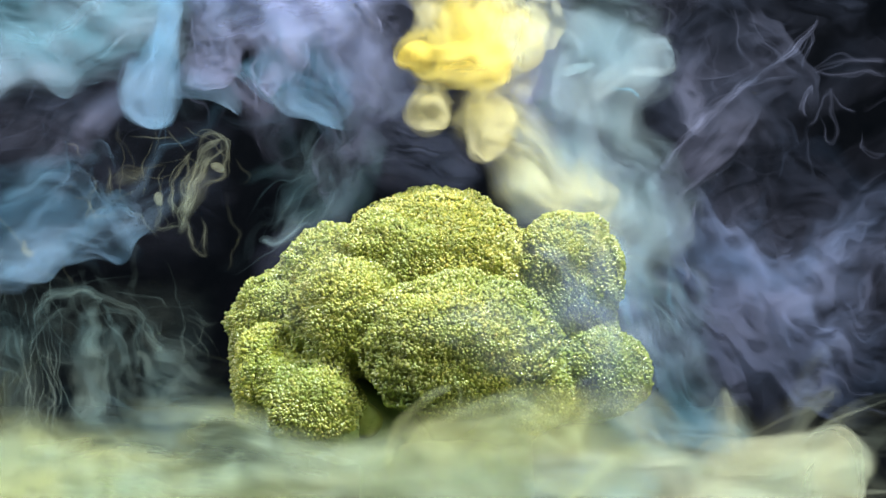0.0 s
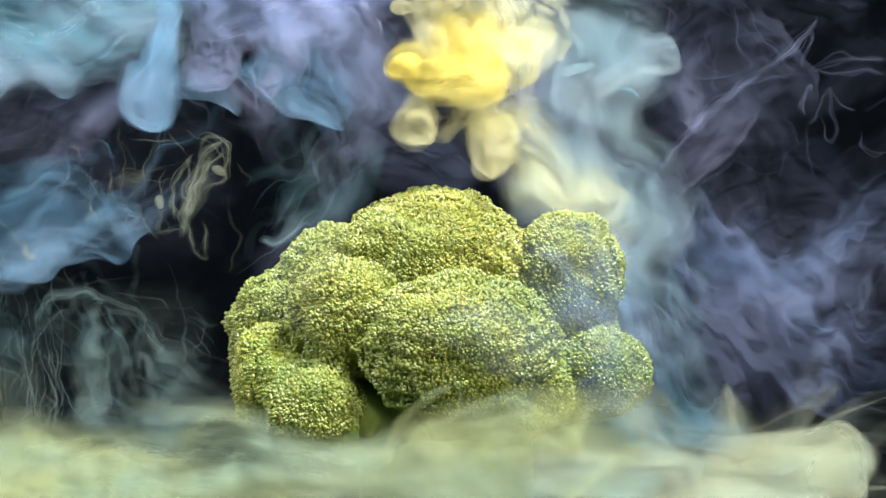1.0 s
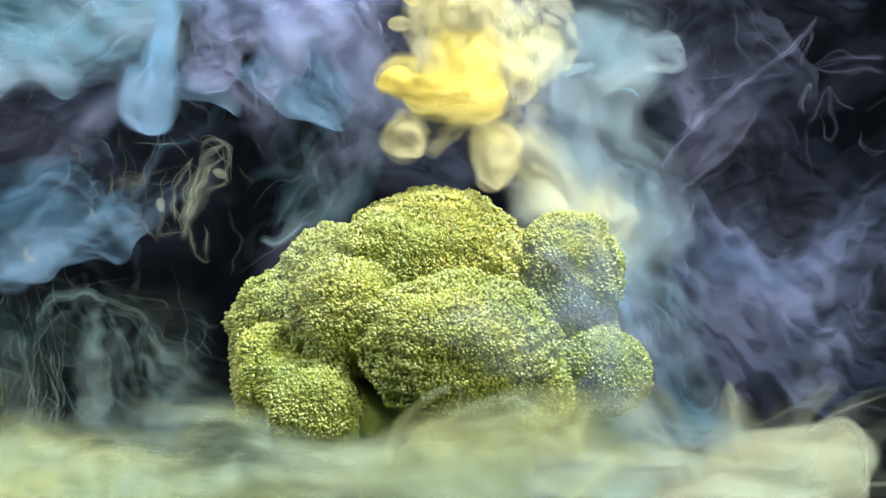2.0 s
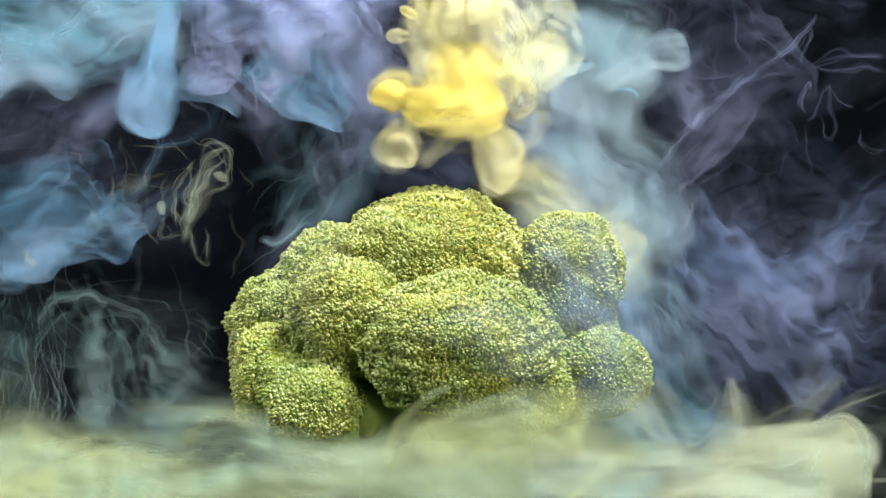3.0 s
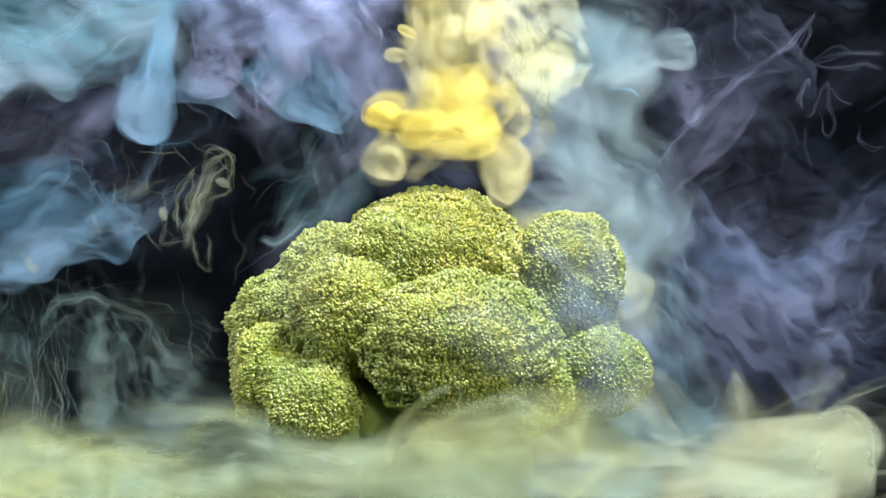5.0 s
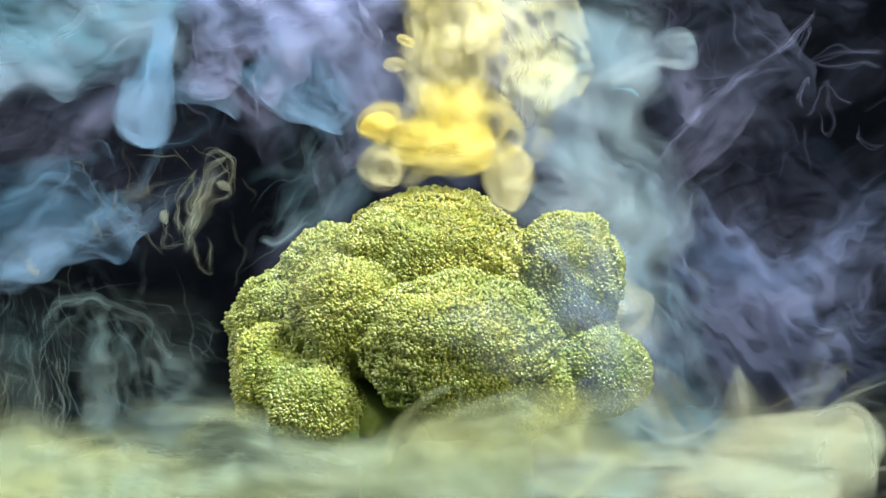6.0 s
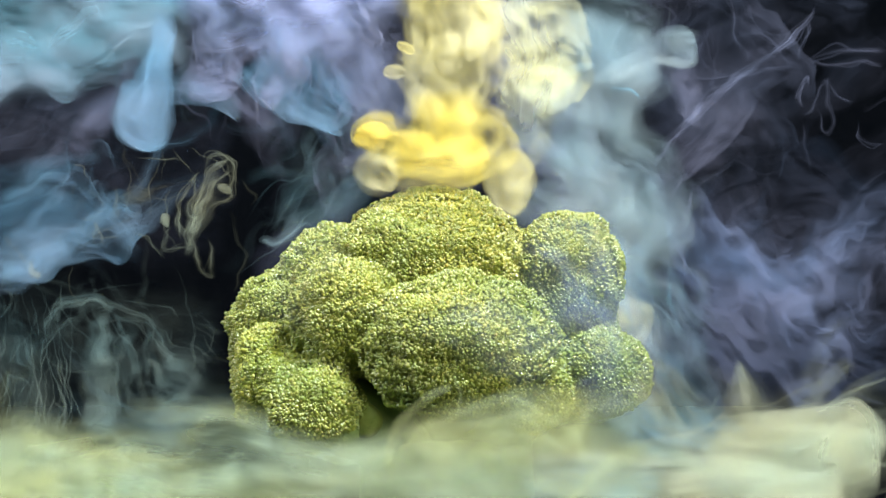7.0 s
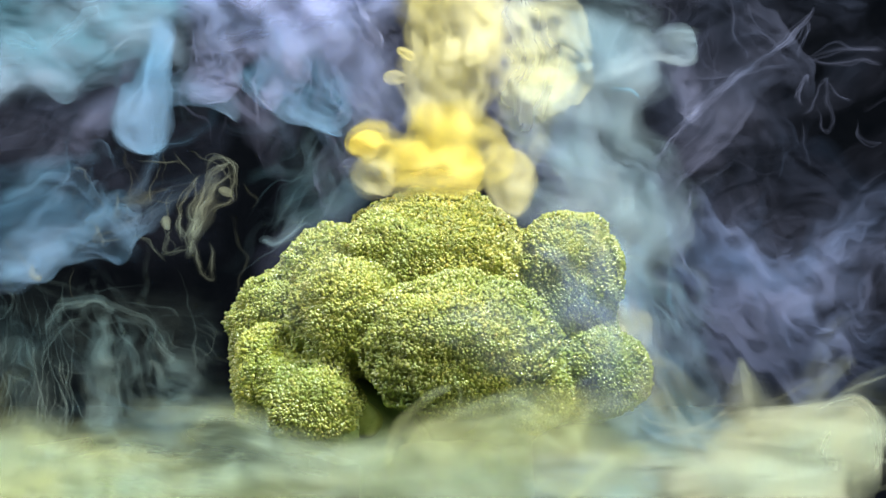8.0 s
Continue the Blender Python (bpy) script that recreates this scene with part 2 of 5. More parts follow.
def make_broccoli():
    root = tagged(new("broccoli"), "fresh green broccoli head with tightly packed buds, among ink clouds", "broccoli")
    root.location = (0, 0, 0)
    shape, shape_faces = bud_shape()
    bud_mesh = bpy.data.meshes.new("bud")
    bud_mesh.from_pydata(shape.tolist(), [], shape_faces.tolist())
    bud_mesh.polygons.foreach_set("use_smooth", [True] * len(shape_faces))
    bud_mesh.materials.append(SINGLE_BUD)
    rng = np.random.default_rng(5)
    for k, (centre, radii) in enumerate(DOMES):
        centre, radii = np.array(centre), np.array(radii)
        size = radii.mean() / 24.0
        # core of the floret, tapering to a branch
        bm = bmesh.new()
        bmesh.ops.create_icosphere(bm, subdivisions=4, radius=1)
        dirs = np.array([v.co[:] for v in bm.verts])
        dirs /= np.linalg.norm(dirs, axis=1)[:, None]
        skin = skin_at(dirs, centre, radii, k, size, 0.05)
        for v, p in zip(bm.verts, skin):
            v.co = Vector(p / 1000)
        floret = mesh_object("floret", bm, FLESH, root)
        # branch from the hub
        top, base = Vector(centre / 1000), Vector(HUB / 1000)
        bm = bmesh.new()
        axis = top - base
        rot = axis.to_track_quat("Z", "Y").to_matrix().to_4x4()
        rings, sides = 7, 14
        loops = []
        for i in range(rings):
            u = i / (rings - 1)
            r = 0.009 + 0.007 * u ** 2 * size + 0.002 * math.cos(u * 9 + k)
            loops.append([bm.verts.new(Matrix.Translation(base) @ rot @ Vector((r * math.cos(6.2832 * j / sides), r * math.sin(6.2832 * j / sides), u * axis.length * 0.9))) for j in range(sides)])
        for a, b in zip(loops, loops[1:]):
            for j in range(sides):
                bm.faces.new((a[j], a[(j + 1) % sides], b[(j + 1) % sides], b[j]))
        mesh_object("branch", bm, STALK, root, "pale green branch")
        # buds
        count = int(4 * math.pi * (radii.prod() ** (2 / 3)) / (0.74 if k < 18 else 3.0))
        i = np.arange(count) + 0.5
        z = 1 - 2 * i / count
        ang = i * math.pi * (1 + 5 ** 0.5)
        d = np.stack([np.sqrt(1 - z * z) * np.cos(ang), np.sqrt(1 - z * z) * np.sin(ang), z], 1)
        d += rng.normal(size=d.shape) * 0.9 / math.sqrt(count)
        d /= np.linalg.norm(d, axis=1)[:, None]
        at = skin_at(d, centre, radii, k, size)
        # buds gather in small bunches with creases between
        bunches = skin_at(d[rng.choice(count, max(6, count // 26), replace=False)], centre, radii, k, size)
        gap = np.array([np.sqrt(((bunches - p) ** 2).sum(1).min()) for p in at])[:, None]
        at = at + d * (0.62 * (1 - (gap / 2.6) ** 2).clip(-1.0, 1) + 0.27 * rng.normal(size=(count, 1)))
        keep = d @ ((HUB - centre) / np.linalg.norm(HUB - centre)) < 0.78
        for other, (c2, r2) in enumerate(DOMES):
            if other != k:
                keep &= (((at - np.array(c2)) / np.array(r2)) ** 2).sum(1) > 0.86
        keep &= (d[:, 1] < 0.4) | (np.arange(count) % 2 == 0)
        d, at = d[keep], at[keep]
        normal = d / radii
        normal += rng.normal(size=d.shape) * 0.25 * np.linalg.norm(normal, axis=1)[:, None]
        normal /= np.linalg.norm(normal, axis=1)[:, None]
        side = np.cross(normal, rng.normal(size=d.shape))
        side /= np.linalg.norm(side, axis=1)[:, None]
        third = np.cross(normal, side)
        r = (0.34 + 0.38 * rng.random(len(d)) ** 1.4) * (1.0 if k < 18 else 1.7) * np.where(rng.random(len(d)) < 0.08, 1.25, 1.0)
        if k == FRONT:
            # the nearest buds can be told apart: each is a piece of its own
            near = np.argsort(at[:, 1] + 0.25 * np.abs(at[:, 0] - centre[0]))[:300]
            for n in near:
                ob = new("bud", bud_mesh)
                ob.parent = floret
                turn = Matrix([(*row, 0) for row in (np.stack([side[n], third[n], normal[n] * 0.95], 1) * r[n] / 1000)] + [(0, 0, 0, 1)])
                ob.matrix_basis = Matrix.Translation(at[n] / 1000) @ turn
            rest = np.setdiff1d(np.arange(len(d)), near)
            at, d, side, third, normal, r = at[rest], d[rest], side[rest], third[rest], normal[rest], r[rest]
        local = shape[None] * r[:, None, None]
        verts = (at[:, None] + local[..., :1] * side[:, None] + local[..., 1:2] * third[:, None] + local[..., 2:] * normal[:, None] * 0.95) / 1000
        faces = (shape_faces[None] + np.arange(len(d))[:, None, None] * len(shape)).reshape(-1, 3)
        tagged(arrays_object("crown", verts.reshape(-1, 3), faces, {0: OLIVE_BUDS, 5: PALE_BUDS, 11: PALE_BUDS}.get(k, BUDS), floret, True), "tightly packed yellow-green flower buds", "", "", "stuff")
    # stem down to the floor
    bm = bmesh.new()
    loops, sides = [], 24
    for i in range(9):
        u = i / 8
        r = 0.026 + 0.004 * u + 0.0015 * math.sin(5 * u)
        loops.append([bm.verts.new((HUB[0] / 1000 + r * (1 + 0.07 * math.cos(3 * a)) * math.cos(a), HUB[1] / 1000 + r * (1 + 0.07 * math.cos(3 * a)) * math.sin(a), u * (HUB[2] / 1000 + 0.004))) for a in [6.2832 * j / sides for j in range(sides)]])
    for a, b in zip(loops, loops[1:]):
        for j in range(sides):
            bm.faces.new((a[j], a[(j + 1) % sides], b[(j + 1) % sides], b[j]))
    bm.faces.new(list(reversed(loops[0])))
    bm.faces.new(loops[-1])
    mesh_object("stem", bm, STALK, root, "thick pale green stem")
    # a small bract between the florets
    bm = bmesh.new()
    rows = []
    for i in range(9):
        u = i / 8
        half = 0.0042 * math.sin(math.pi * (0.12 + 0.85 * u)) ** 0.8
        rows.append([bm.verts.new((LEAF[0] / 1000 + half * s + 0.001 * math.sin(3 * u), LEAF[1] / 1000 - 0.0015 * (1 - s * s) - 0.002 * u, LEAF[2] / 1000 + 0.011 * (u - 0.5))) for s in (-1, -0.5, 0, 0.5, 1)])
    for a, b in zip(rows, rows[1:]):
        for j in range(4):
            bm.faces.new((a[j], a[j + 1], b[j + 1], b[j]))
    bmesh.ops.solidify(bm, geom=bm.faces[:], thickness=0.0006)
    mesh_object("leaf", bm, LEAF_GREEN, root, "small yellow-green leaf between the florets")
    return root


make_broccoli()

# ---- ink: clouds of fine suspended threads of pigment ----


def curve(knots, u):
    """Catmull-Rom through rows of numbers, u from 0 to 1."""
    k = np.array(knots, dtype=np.float32)
    k = np.vstack([2 * k[0] - k[1], k, 2 * k[-1] - k[-2]])
    s = np.clip(u, 0, 0.99999) * (len(k) - 3)
    i = s.astype(int)
    f = (s - i)[:, None].astype(np.float32)
    a, b, c, d = k[i], k[i + 1], k[i + 2], k[i + 3]
    return 0.5 * (2 * b + (c - a) * f + (2 * a - 5 * b + 4 * c - d) * f ** 2 + (3 * b - a - 3 * c + d) * f ** 3)


def sheet(knots, depth, seed, fade=0.0, flat=0.7, lift=0.0, ripple=0.5, span=1.0, grain=1.2, bias=0.0):
    """One open film of ink that follows a path of (x, y, z, radius) in mm and fades out towards its edges,
    or, by bias, gathers at one of them (1: at the side to the left of its way):
    its points, the pigment that it holds and its way of flow."""
    rng = np.random.default_rng(seed)
    k = np.array(knots, dtype=float)
    run = np.linalg.norm(np.diff(k[:, :3], axis=0), axis=1).sum()
    nu, nv = int(np.clip(run / grain, 8, 160)), int(np.clip(2 * k[:, 3].max() / grain, 4, 60))
    u, v = np.linspace(0, 1, nu), np.linspace(-1, 1, nv)
    c = curve(knots, u)
    t = np.gradient(c[:, :3], axis=0)
    t /= np.linalg.norm(t, axis=1)[:, None] + 1e-9
    e1 = np.cross(t, np.array([0, 1, 0]))
    e1 /= np.linalg.norm(e1, axis=1)[:, None] + 1e-9
    e2 = np.cross(t, e1)
    r = np.maximum(c[:, 3], 0.15)[:, None]
    wave = sum(np.sin(f * 2.2 * v[None] + rng.uniform(-3, 3) * u[:, None] * f + rng.uniform(0, 6.28)) / f for f in (1, 2, 4))
    p = c[:, None, :3] + e1[:, None] * (v[None] * r * span)[..., None] + e2[:, None] * ((lift + ripple * wave) * flat * r)[..., None]
    end = np.clip(np.minimum(u, 1 - u) / max(fade, 0.12), 0, 1)
    across = (1 - v * v) ** 1.2
    if bias:
        side = v * np.sign(bias)
        across = across * (1 - abs(bias)) + abs(bias) * ((1 + side) / 2) ** 1.6 * np.clip((1 - side) / 0.07, 0, 1)
    held = depth * (across[None] * (end * end * (3 - 2 * end))[:, None])
    along = np.append(0, np.cumsum(np.linalg.norm(np.diff(c[:, :3], axis=0), axis=1)))
    flow = np.stack([np.broadcast_to(along[:, None], held.shape), v[None] * r, np.full(held.shape, seed * 3.7 % 97)], -1)
    return p, held, flow


def shell(knots, depth, seed, flat=0.9, size=1.0, grain=1.0, neck=0.0):
    """One closed film round a path of (x, y, z, radius) in mm, rounded off at both ends."""
    k = np.array(knots, dtype=float)
    run = np.linalg.norm(np.diff(k[:, :3], axis=0), axis=1).sum()
    nu, nv = int(np.clip(1.3 * run / grain, 14, 160)), int(np.clip(6.3 * k[:, 3].max() / grain, 12, 72))
    w = np.linspace(0, 1, nu)
    u = 0.5 - 0.5 * np.cos(math.pi * w)
    c = curve(knots, u)
    along = np.append(0, np.cumsum(np.linalg.norm(np.diff(c[:, :3], axis=0), axis=1)))
    near = np.clip(np.minimum(along, along[-1] - along) / (np.minimum(c[:, 3], along[-1] * 0.48) + 1e-6), 0, 1)
    r = c[:, 3] * np.sqrt(np.clip(1 - (1 - near) ** 2, 0.0004, 1)) * size
    t = np.gradient(c[:, :3], axis=0)
    t /= np.linalg.norm(t, axis=1)[:, None] + 1e-9
    e1 = np.cross(t, np.array([0, 1, 0]))
    e1 /= np.linalg.norm(e1, axis=1)[:, None] + 1e-9
    e2 = np.cross(t, e1)
    ang = np.linspace(0, 2 * math.pi, nv)
    p = c[:, None, :3] + e1[:, None] * (np.cos(ang)[None] * r[:, None])[..., None] + e2[:, None] * (np.sin(ang)[None] * r[:, None] * flat)[..., None]
    held = np.full((nu, nv), depth)
    if neck:
        start = np.clip(along / along[-1] / neck, 0, 1)
        held = held * (start * start * (0.8 + 0.5 * u ** 3))[:, None]
    flow = np.stack([np.broadcast_to(along[:, None], held.shape), np.abs(ang - math.pi)[None] * r[:, None], np.full(held.shape, seed * 3.7 % 97)], -1)
    return p, held, flow


def wisp(knots, depth, skin=0.5, flat=0.7, seed=0, fade=0.0, neck=0.0):
    """Films of ink round a path of (x, y, z, radius) in mm. depth: how dense it looks across; skin: the share that lies
    on the outer film; fade: how far the ends thin out; neck: how far the outer film thins out where it hangs."""
    made = []
    if skin > 0.25:
        for size, share in ((1.0, 0.06), (0.97, 0.06), (0.93, 0.07), (0.88, 0.08), (0.82, 0.08), (0.74, 0.07), (0.64, 0.06), (0.5, 0.05)):
            made.append(shell(knots, depth * skin * share, seed, flat, size, neck=neck))
    inner = depth * (1 - skin)
    if inner > 0.01:
        number = 2 if inner < 0.3 else 3 if inner < 0.6 else 6
        for i in range(number):
            made.append(sheet(knots, 1.5 * inner / number, seed * 5 + i, fade, flat, 1.2 * ((i + 0.5) / number - 0.5), 0.3, 1.15 if skin < 0.25 else 0.9))
    return made


def film(knots, depth, seed, bias=0.0, fade=0.2, ripple=0.15):
    return [sheet(knots, depth, seed, fade, 0.7, 0, ripple, 1.0, 1.0, bias)]


def strand(knots, depth, seed, threads=2, stray=1.1):
    """A filament that splits into a few threads side by side, with a thin film between them."""
    rng = np.random.default_rng(seed)
    k = np.array(knots, dtype=float)
    made = [sheet(k * (1, 1, 1, 1.8), depth * 0.16, seed, 0.2, 0.7, 0, 0.3, 1.0, 0.5)]
    for i in range(2 * threads):
        shift = np.hstack([rng.normal(size=(len(k), 3)) * k[:, 3:] * stray * (i > 0), np.zeros((len(k), 1))])
        made.append(sheet((k + shift) * (1, 1, 1, rng.uniform(0.28, 0.6)), depth * rng.uniform(0.15, 0.55), seed + 7 * i, 0.15, 0.7, 0, 0.3, 1.0, 0.5))
    return made


def ink(name, wisps, mat, label, swirl, seed=1, parent=None, centre=None):
    """One body of ink: its films, folded by swirls (size, strength) from large to small, each in small steps."""
    sheets = [x for w in wisps for x in w]
    p = np.vstack([x[0].reshape(-1, 3) for x in sheets]).astype(np.float32)
    for i, (size, strength) in enumerate(swirl):
        for _ in range(4):
            p = p + strength / 4 * waves(p, size, seed * 31 + i)
    centre = np.array(centre if centre is not None else np.median(p, axis=0), dtype=np.float32)
    faces, base = [], 0
    for x in sheets:
        nu, nv = x[1].shape
        g = base + np.arange(nu * nv).reshape(nu, nv)
        a, b, c, d = g[:-1, :-1].ravel(), g[1:, :-1].ravel(), g[1:, 1:].ravel(), g[:-1, 1:].ravel()
        faces += [np.stack([a, b, c], 1), np.stack([a, c, d], 1)]
        base += nu * nv
    ob = arrays_object(name, (p - centre) / 1000, np.vstack(faces), mat, parent, True)
    held = ob.data.attributes.new("pigment", "FLOAT", "POINT")
    held.data.foreach_set("value", np.concatenate([x[1].ravel() for x in sheets]).astype(np.float32))
    flow = ob.data.attributes.new("flow", "FLOAT_VECTOR", "POINT")
    flow.data.foreach_set("vector", np.vstack([x[2].reshape(-1, 3) for x in sheets]).astype(np.float32).ravel())
    ob.location = [float(x) / 1000 for x in centre]
    if parent:
        ob.location = ob.location - parent.location
        tagged(ob, label, "", "", "stuff")
    else:
        tagged(ob, label, "ink cloud", "", "stuff")
    return ob


def tangle(centre, spread, way, count, length, radius, depth, seed, wander=0.5):
    """Many thin filaments or small films scattered round a place: each a short wandering path that follows way."""
    rng = np.random.default_rng(seed)
    way = np.array(way, dtype=float) / np.linalg.norm(way)
    made = []
    for i in range(count):
        p = np.array(centre) + np.clip(rng.normal(size=3), -1.7, 1.7) * np.array(spread) * 0.6
        d, knots = way + rng.normal(size=3) * wander * (1, 0.4, 1), []
        span = length * rng.uniform(0.6, 1.6) * (1.5 if radius > 1.2 else 1.1)
        for j in range(5):
            knots.append((*(p + d * span * (j / 4 - 0.5)), 1.3 * radius * rng.uniform(0.5, 1.4) * (0.5 if j in (0, 4) else 1)))
            p = p + rng.normal(size=3) * (1, 0.5, 1) * span * 0.06
        made.append(sheet(knots, (0.5 if radius > 1.2 else 0.3) * depth * rng.uniform(0.3, 1.6), seed * 100 + i, 0.45, 0.7, 0, 0.5, 1.0, 0.8 if radius < 1.2 else 1.2))
    return made


SOFT = [(70, 6), (32, 3.2), (16, 1.2)]
SILK = [(60, 4), (24, 2.2), (10, 0.8)]
WILD = [(80, 9), (38, 5), (18, 1.6)]

# blue and lilac ink hanging from the surface
bank = ink("ink_cloud", [wisp([(-196.9, 60, 187.0, 18.8), (-142.7, 60, 188.0, 21.9), (-111.4, 60, 187.0, 19.8), (-75.9, 60, 195.4, 12.5)], 0.3, 0.1, 0.5, 1, 0),
                         wisp([(-189.2, 50, 171.0, 14.3), (-152.3, 50, 168.9, 16.4), (-119.6, 50, 171.0, 13.5), (-92.9, 50, 175.0, 8.2)], 0.24, 0.1, 0.5, 2, 0.1),
                         tangle((-127.3, 40, 167.5), (26, 8, 8), (1, 0, -0.1), 14, 40, 5, 0.12, 3),
                  tangle((-118.9, 30, 170.0), (34, 6, 14), (1, 0, -0.15), 12, 40, 0.6, 0.3, 70, 0.25),
                  film([(-187.9, 58, 182.5, 24.94), (-150.5, 58, 180.4, 23.90), (-117.2, 58, 181.5, 19.75), (-88.1, 58, 186.7, 14.55)], 0.5, 660, 0.0, 0.2),
                  film([(-181.7, 52, 167.1, 14.39), (-148.8, 52, 169.2, 13.36), (-120.0, 52, 172.3, 10.28), (-93.3, 52, 175.4, 9.25)], 0.4, 661, -0.5, 0.2),
                  wisp([(-157.0, 45, 168.2, 7.71), (-154.5, 45, 160.1, 8.52), (-152.9, 45, 153.6, 6.08)], 0.3, 0.7, 0.8, 662, 0, 0.5),
                  wisp([(-139.7, 45, 167.2, 8.11), (-137.1, 45, 159.1, 9.33), (-135.1, 45, 151.0, 6.49)], 0.3, 0.7, 0.8, 663, 0, 0.5)],
           CYAN, "pale cyan ink bank spreading under the surface", SOFT, 1)
drop = ink("ink_drop", [wisp([(-96.1, 30, 187.8, 3.9), (-96.5, 30, 170.0, 4.7), (-100.0, 30, 156.2, 8.3), (-102.8, 30, 144.4, 11.0), (-103.6, 30, 132.6, 9.1)], 0.42, 0.85, 0.9, 3, 0, 0.25),
                        wisp([(-96.5, 30, 181.8, 4.3), (-98.5, 30, 162.2, 5.9), (-102.4, 30, 146.4, 8.7), (-103.2, 30, 134.6, 6.7)], 0.3, 0.1, 0.9, 4, 0.1),
                        film([(-93.5, 26, 139.2, 1.52), (-95.9, 26, 135.8, 2.54), (-99.7, 26, 133.8, 2.54), (-103.9, 26, 133.8, 2.54), (-107.8, 26, 135.5, 2.54), (-110.3, 26, 138.8, 2.54), (-110.9, 26, 142.8, 1.52)], 0.5, 41, -0.5, 0.3),
                        wisp([(-108.0, 34, 158.7, 4.0), (-111.6, 34, 146.8, 3.6), (-110.0, 34, 138.9, 2.8)], 0.3, 0.3, 0.9, 42, 0.1),
                  tangle((-99.6, 28, 154.0), (5, 4, 18), (-0.12, 0, -1), 18, 30, 0.35, 0.5, 74, 0.06)],
           BLUE, "blue ink drop hanging on a thin neck", [(40, 1.0), (15, 0.4)], 2)
veil = ink("ink_cloud", [wisp([(-92.9, 50, 197.6, 14.3), (-68.4, 50, 189.4, 18.4), (-45.9, 50, 187.3, 16.4), (-13.1, 50, 191.4, 12.3)], 1.1, 0.1, 0.5, 5),
                         wisp([(-79.4, 35, 178.7, 8.0), (-78.8, 35, 162.8, 8.8), (-76.4, 35, 146.9, 7.2)], 0.36, 0.85, 0.8, 6, 0, 0.4),
                         wisp([(-78.4, 35, 178.7, 6.0), (-77.2, 35, 162.8, 6.0), (-75.6, 35, 148.9, 5.2)], 0.16, 0.1, 0.8, 61, 0),
                         wisp([(-50.5, 35, 178.7, 11.9), (-56.5, 35, 160.8, 7.6), (-60.5, 35, 147.7, 4.0)], 0.32, 0.8, 0.8, 7, 0, 0.4),
                         wisp([(-33.9, 55, 190.3, 12.4), (-27.7, 55, 167.5, 13.6), (-25.6, 55, 146.9, 10.3), (-29.8, 55, 126.2, 5.4)], 0.12, 0.2, 0.8, 8, 0.1),
                         wisp([(-39.5, 75, 198.2, 17.2), (-22.3, 75, 168.1, 21.4), (-9.4, 75, 136.0, 23.6), (16.3, 75, 118.8, 17.2)], 0.06, 0.1, 0.5, 82, 0.1),
                         wisp([(16.3, 75, 198.2, 19.3), (31.3, 75, 163.8, 23.6), (44.2, 75, 129.5, 23.6), (59.2, 75, 103.8, 17.2)], 0.26, 0.1, 0.5, 83, 0.1),
                         tangle((-57.0, 40, 171.5), (30, 8, 12), (0.5, 0, -1), 22, 28, 4.5, 0.14, 9),
                         tangle((-28.0, 60, 159.9), (16, 6, 30), (0.1, 0, -1), 18, 34, 4.0, 0.10, 10),
                  tangle((-60.1, 32, 164.4), (34, 5, 18), (0.4, 0, -1), 20, 30, 0.5, 0.3, 71, 0.35),
                  tangle((-75.6, 30, 158.2), (8, 3, 14), (0.1, 0, -1), 14, 26, 0.4, 0.4, 72, 0.12),
                  film([(-90.6, 48, 184.9, 15.30), (-68.1, 48, 181.9, 18.36), (-43.6, 48, 181.9, 17.34), (-17.1, 48, 187.0, 14.28)], 0.6, 680, 0.0, 0.3),
                  film([(-38.1, 56, 182.2, 12.42), (-29.8, 56, 163.5, 11.39), (-26.7, 56, 144.9, 7.25)], 0.22, 681)],
           LILAC, "lilac ink veil with hanging lobes", SILK, 3)
tongue = ink("ink_cloud", [film([(-69.8, 45, 165.2, 11.15), (-64.1, 45, 158.5, 9.33), (-56.6, 45, 152.0, 8.52), (-46.2, 45, 144.3, 6.69), (-37.9, 45, 137.4, 3.04), (-34.5, 45, 134.9, 0.61)], 0.48, 9, -0.85, 0.1),
                           film([(-53.0, 40, 149.4, 5.62), (-45.0, 40, 142.4, 5.22), (-37.0, 40, 140.4, 4.82), (-33.7, 40, 145.4, 2.01)], 0.24, 91, -0.6, 0.15),
                           film([(-67.4, 50, 181.2, 12.28), (-52.0, 50, 164.8, 12.69), (-39.7, 50, 150.5, 7.37), (-34.0, 50, 141.3, 2.87)], 0.24, 92),
                           film([(-97.6, 42, 155.7, 8.87), (-89.5, 42, 153.7, 8.47), (-80.4, 42, 151.7, 7.26), (-73.8, 42, 146.4, 3.83), (-70.0, 42, 141.2, 0.60)], 0.36, 93, -0.85, 0.12),
                           wisp([(-63.2, 38, 167.2, 4.40), (-61.2, 38, 157.6, 6.00), (-60.0, 38, 151.6, 5.00)], 0.24, 0.8, 0.8, 94, 0, 0.6),
                           film([(-49.4, 44, 153.9, 4.45), (-42.3, 44, 150.9, 5.26), (-36.2, 44, 153.9, 4.86), (-32.8, 44, 161.0, 2.83)], 0.2, 95, 0.7),
                           strand([(-57.0, 40, 175.5, 0.60), (-59.0, 40, 163.5, 0.60), (-64.7, 40, 153.4, 0.60), (-63.1, 40, 146.4, 0.40)], 0.24, 96),
                           tangle((-51.5, 45, 152.0), (14, 5, 14), (0.7, 0, -1), 8, 24, 3.0, 0.112, 12)],
             BLUE, "blue ink tongue drawn out to a point", [(50, 1.2), (20, 0.6)], 4)
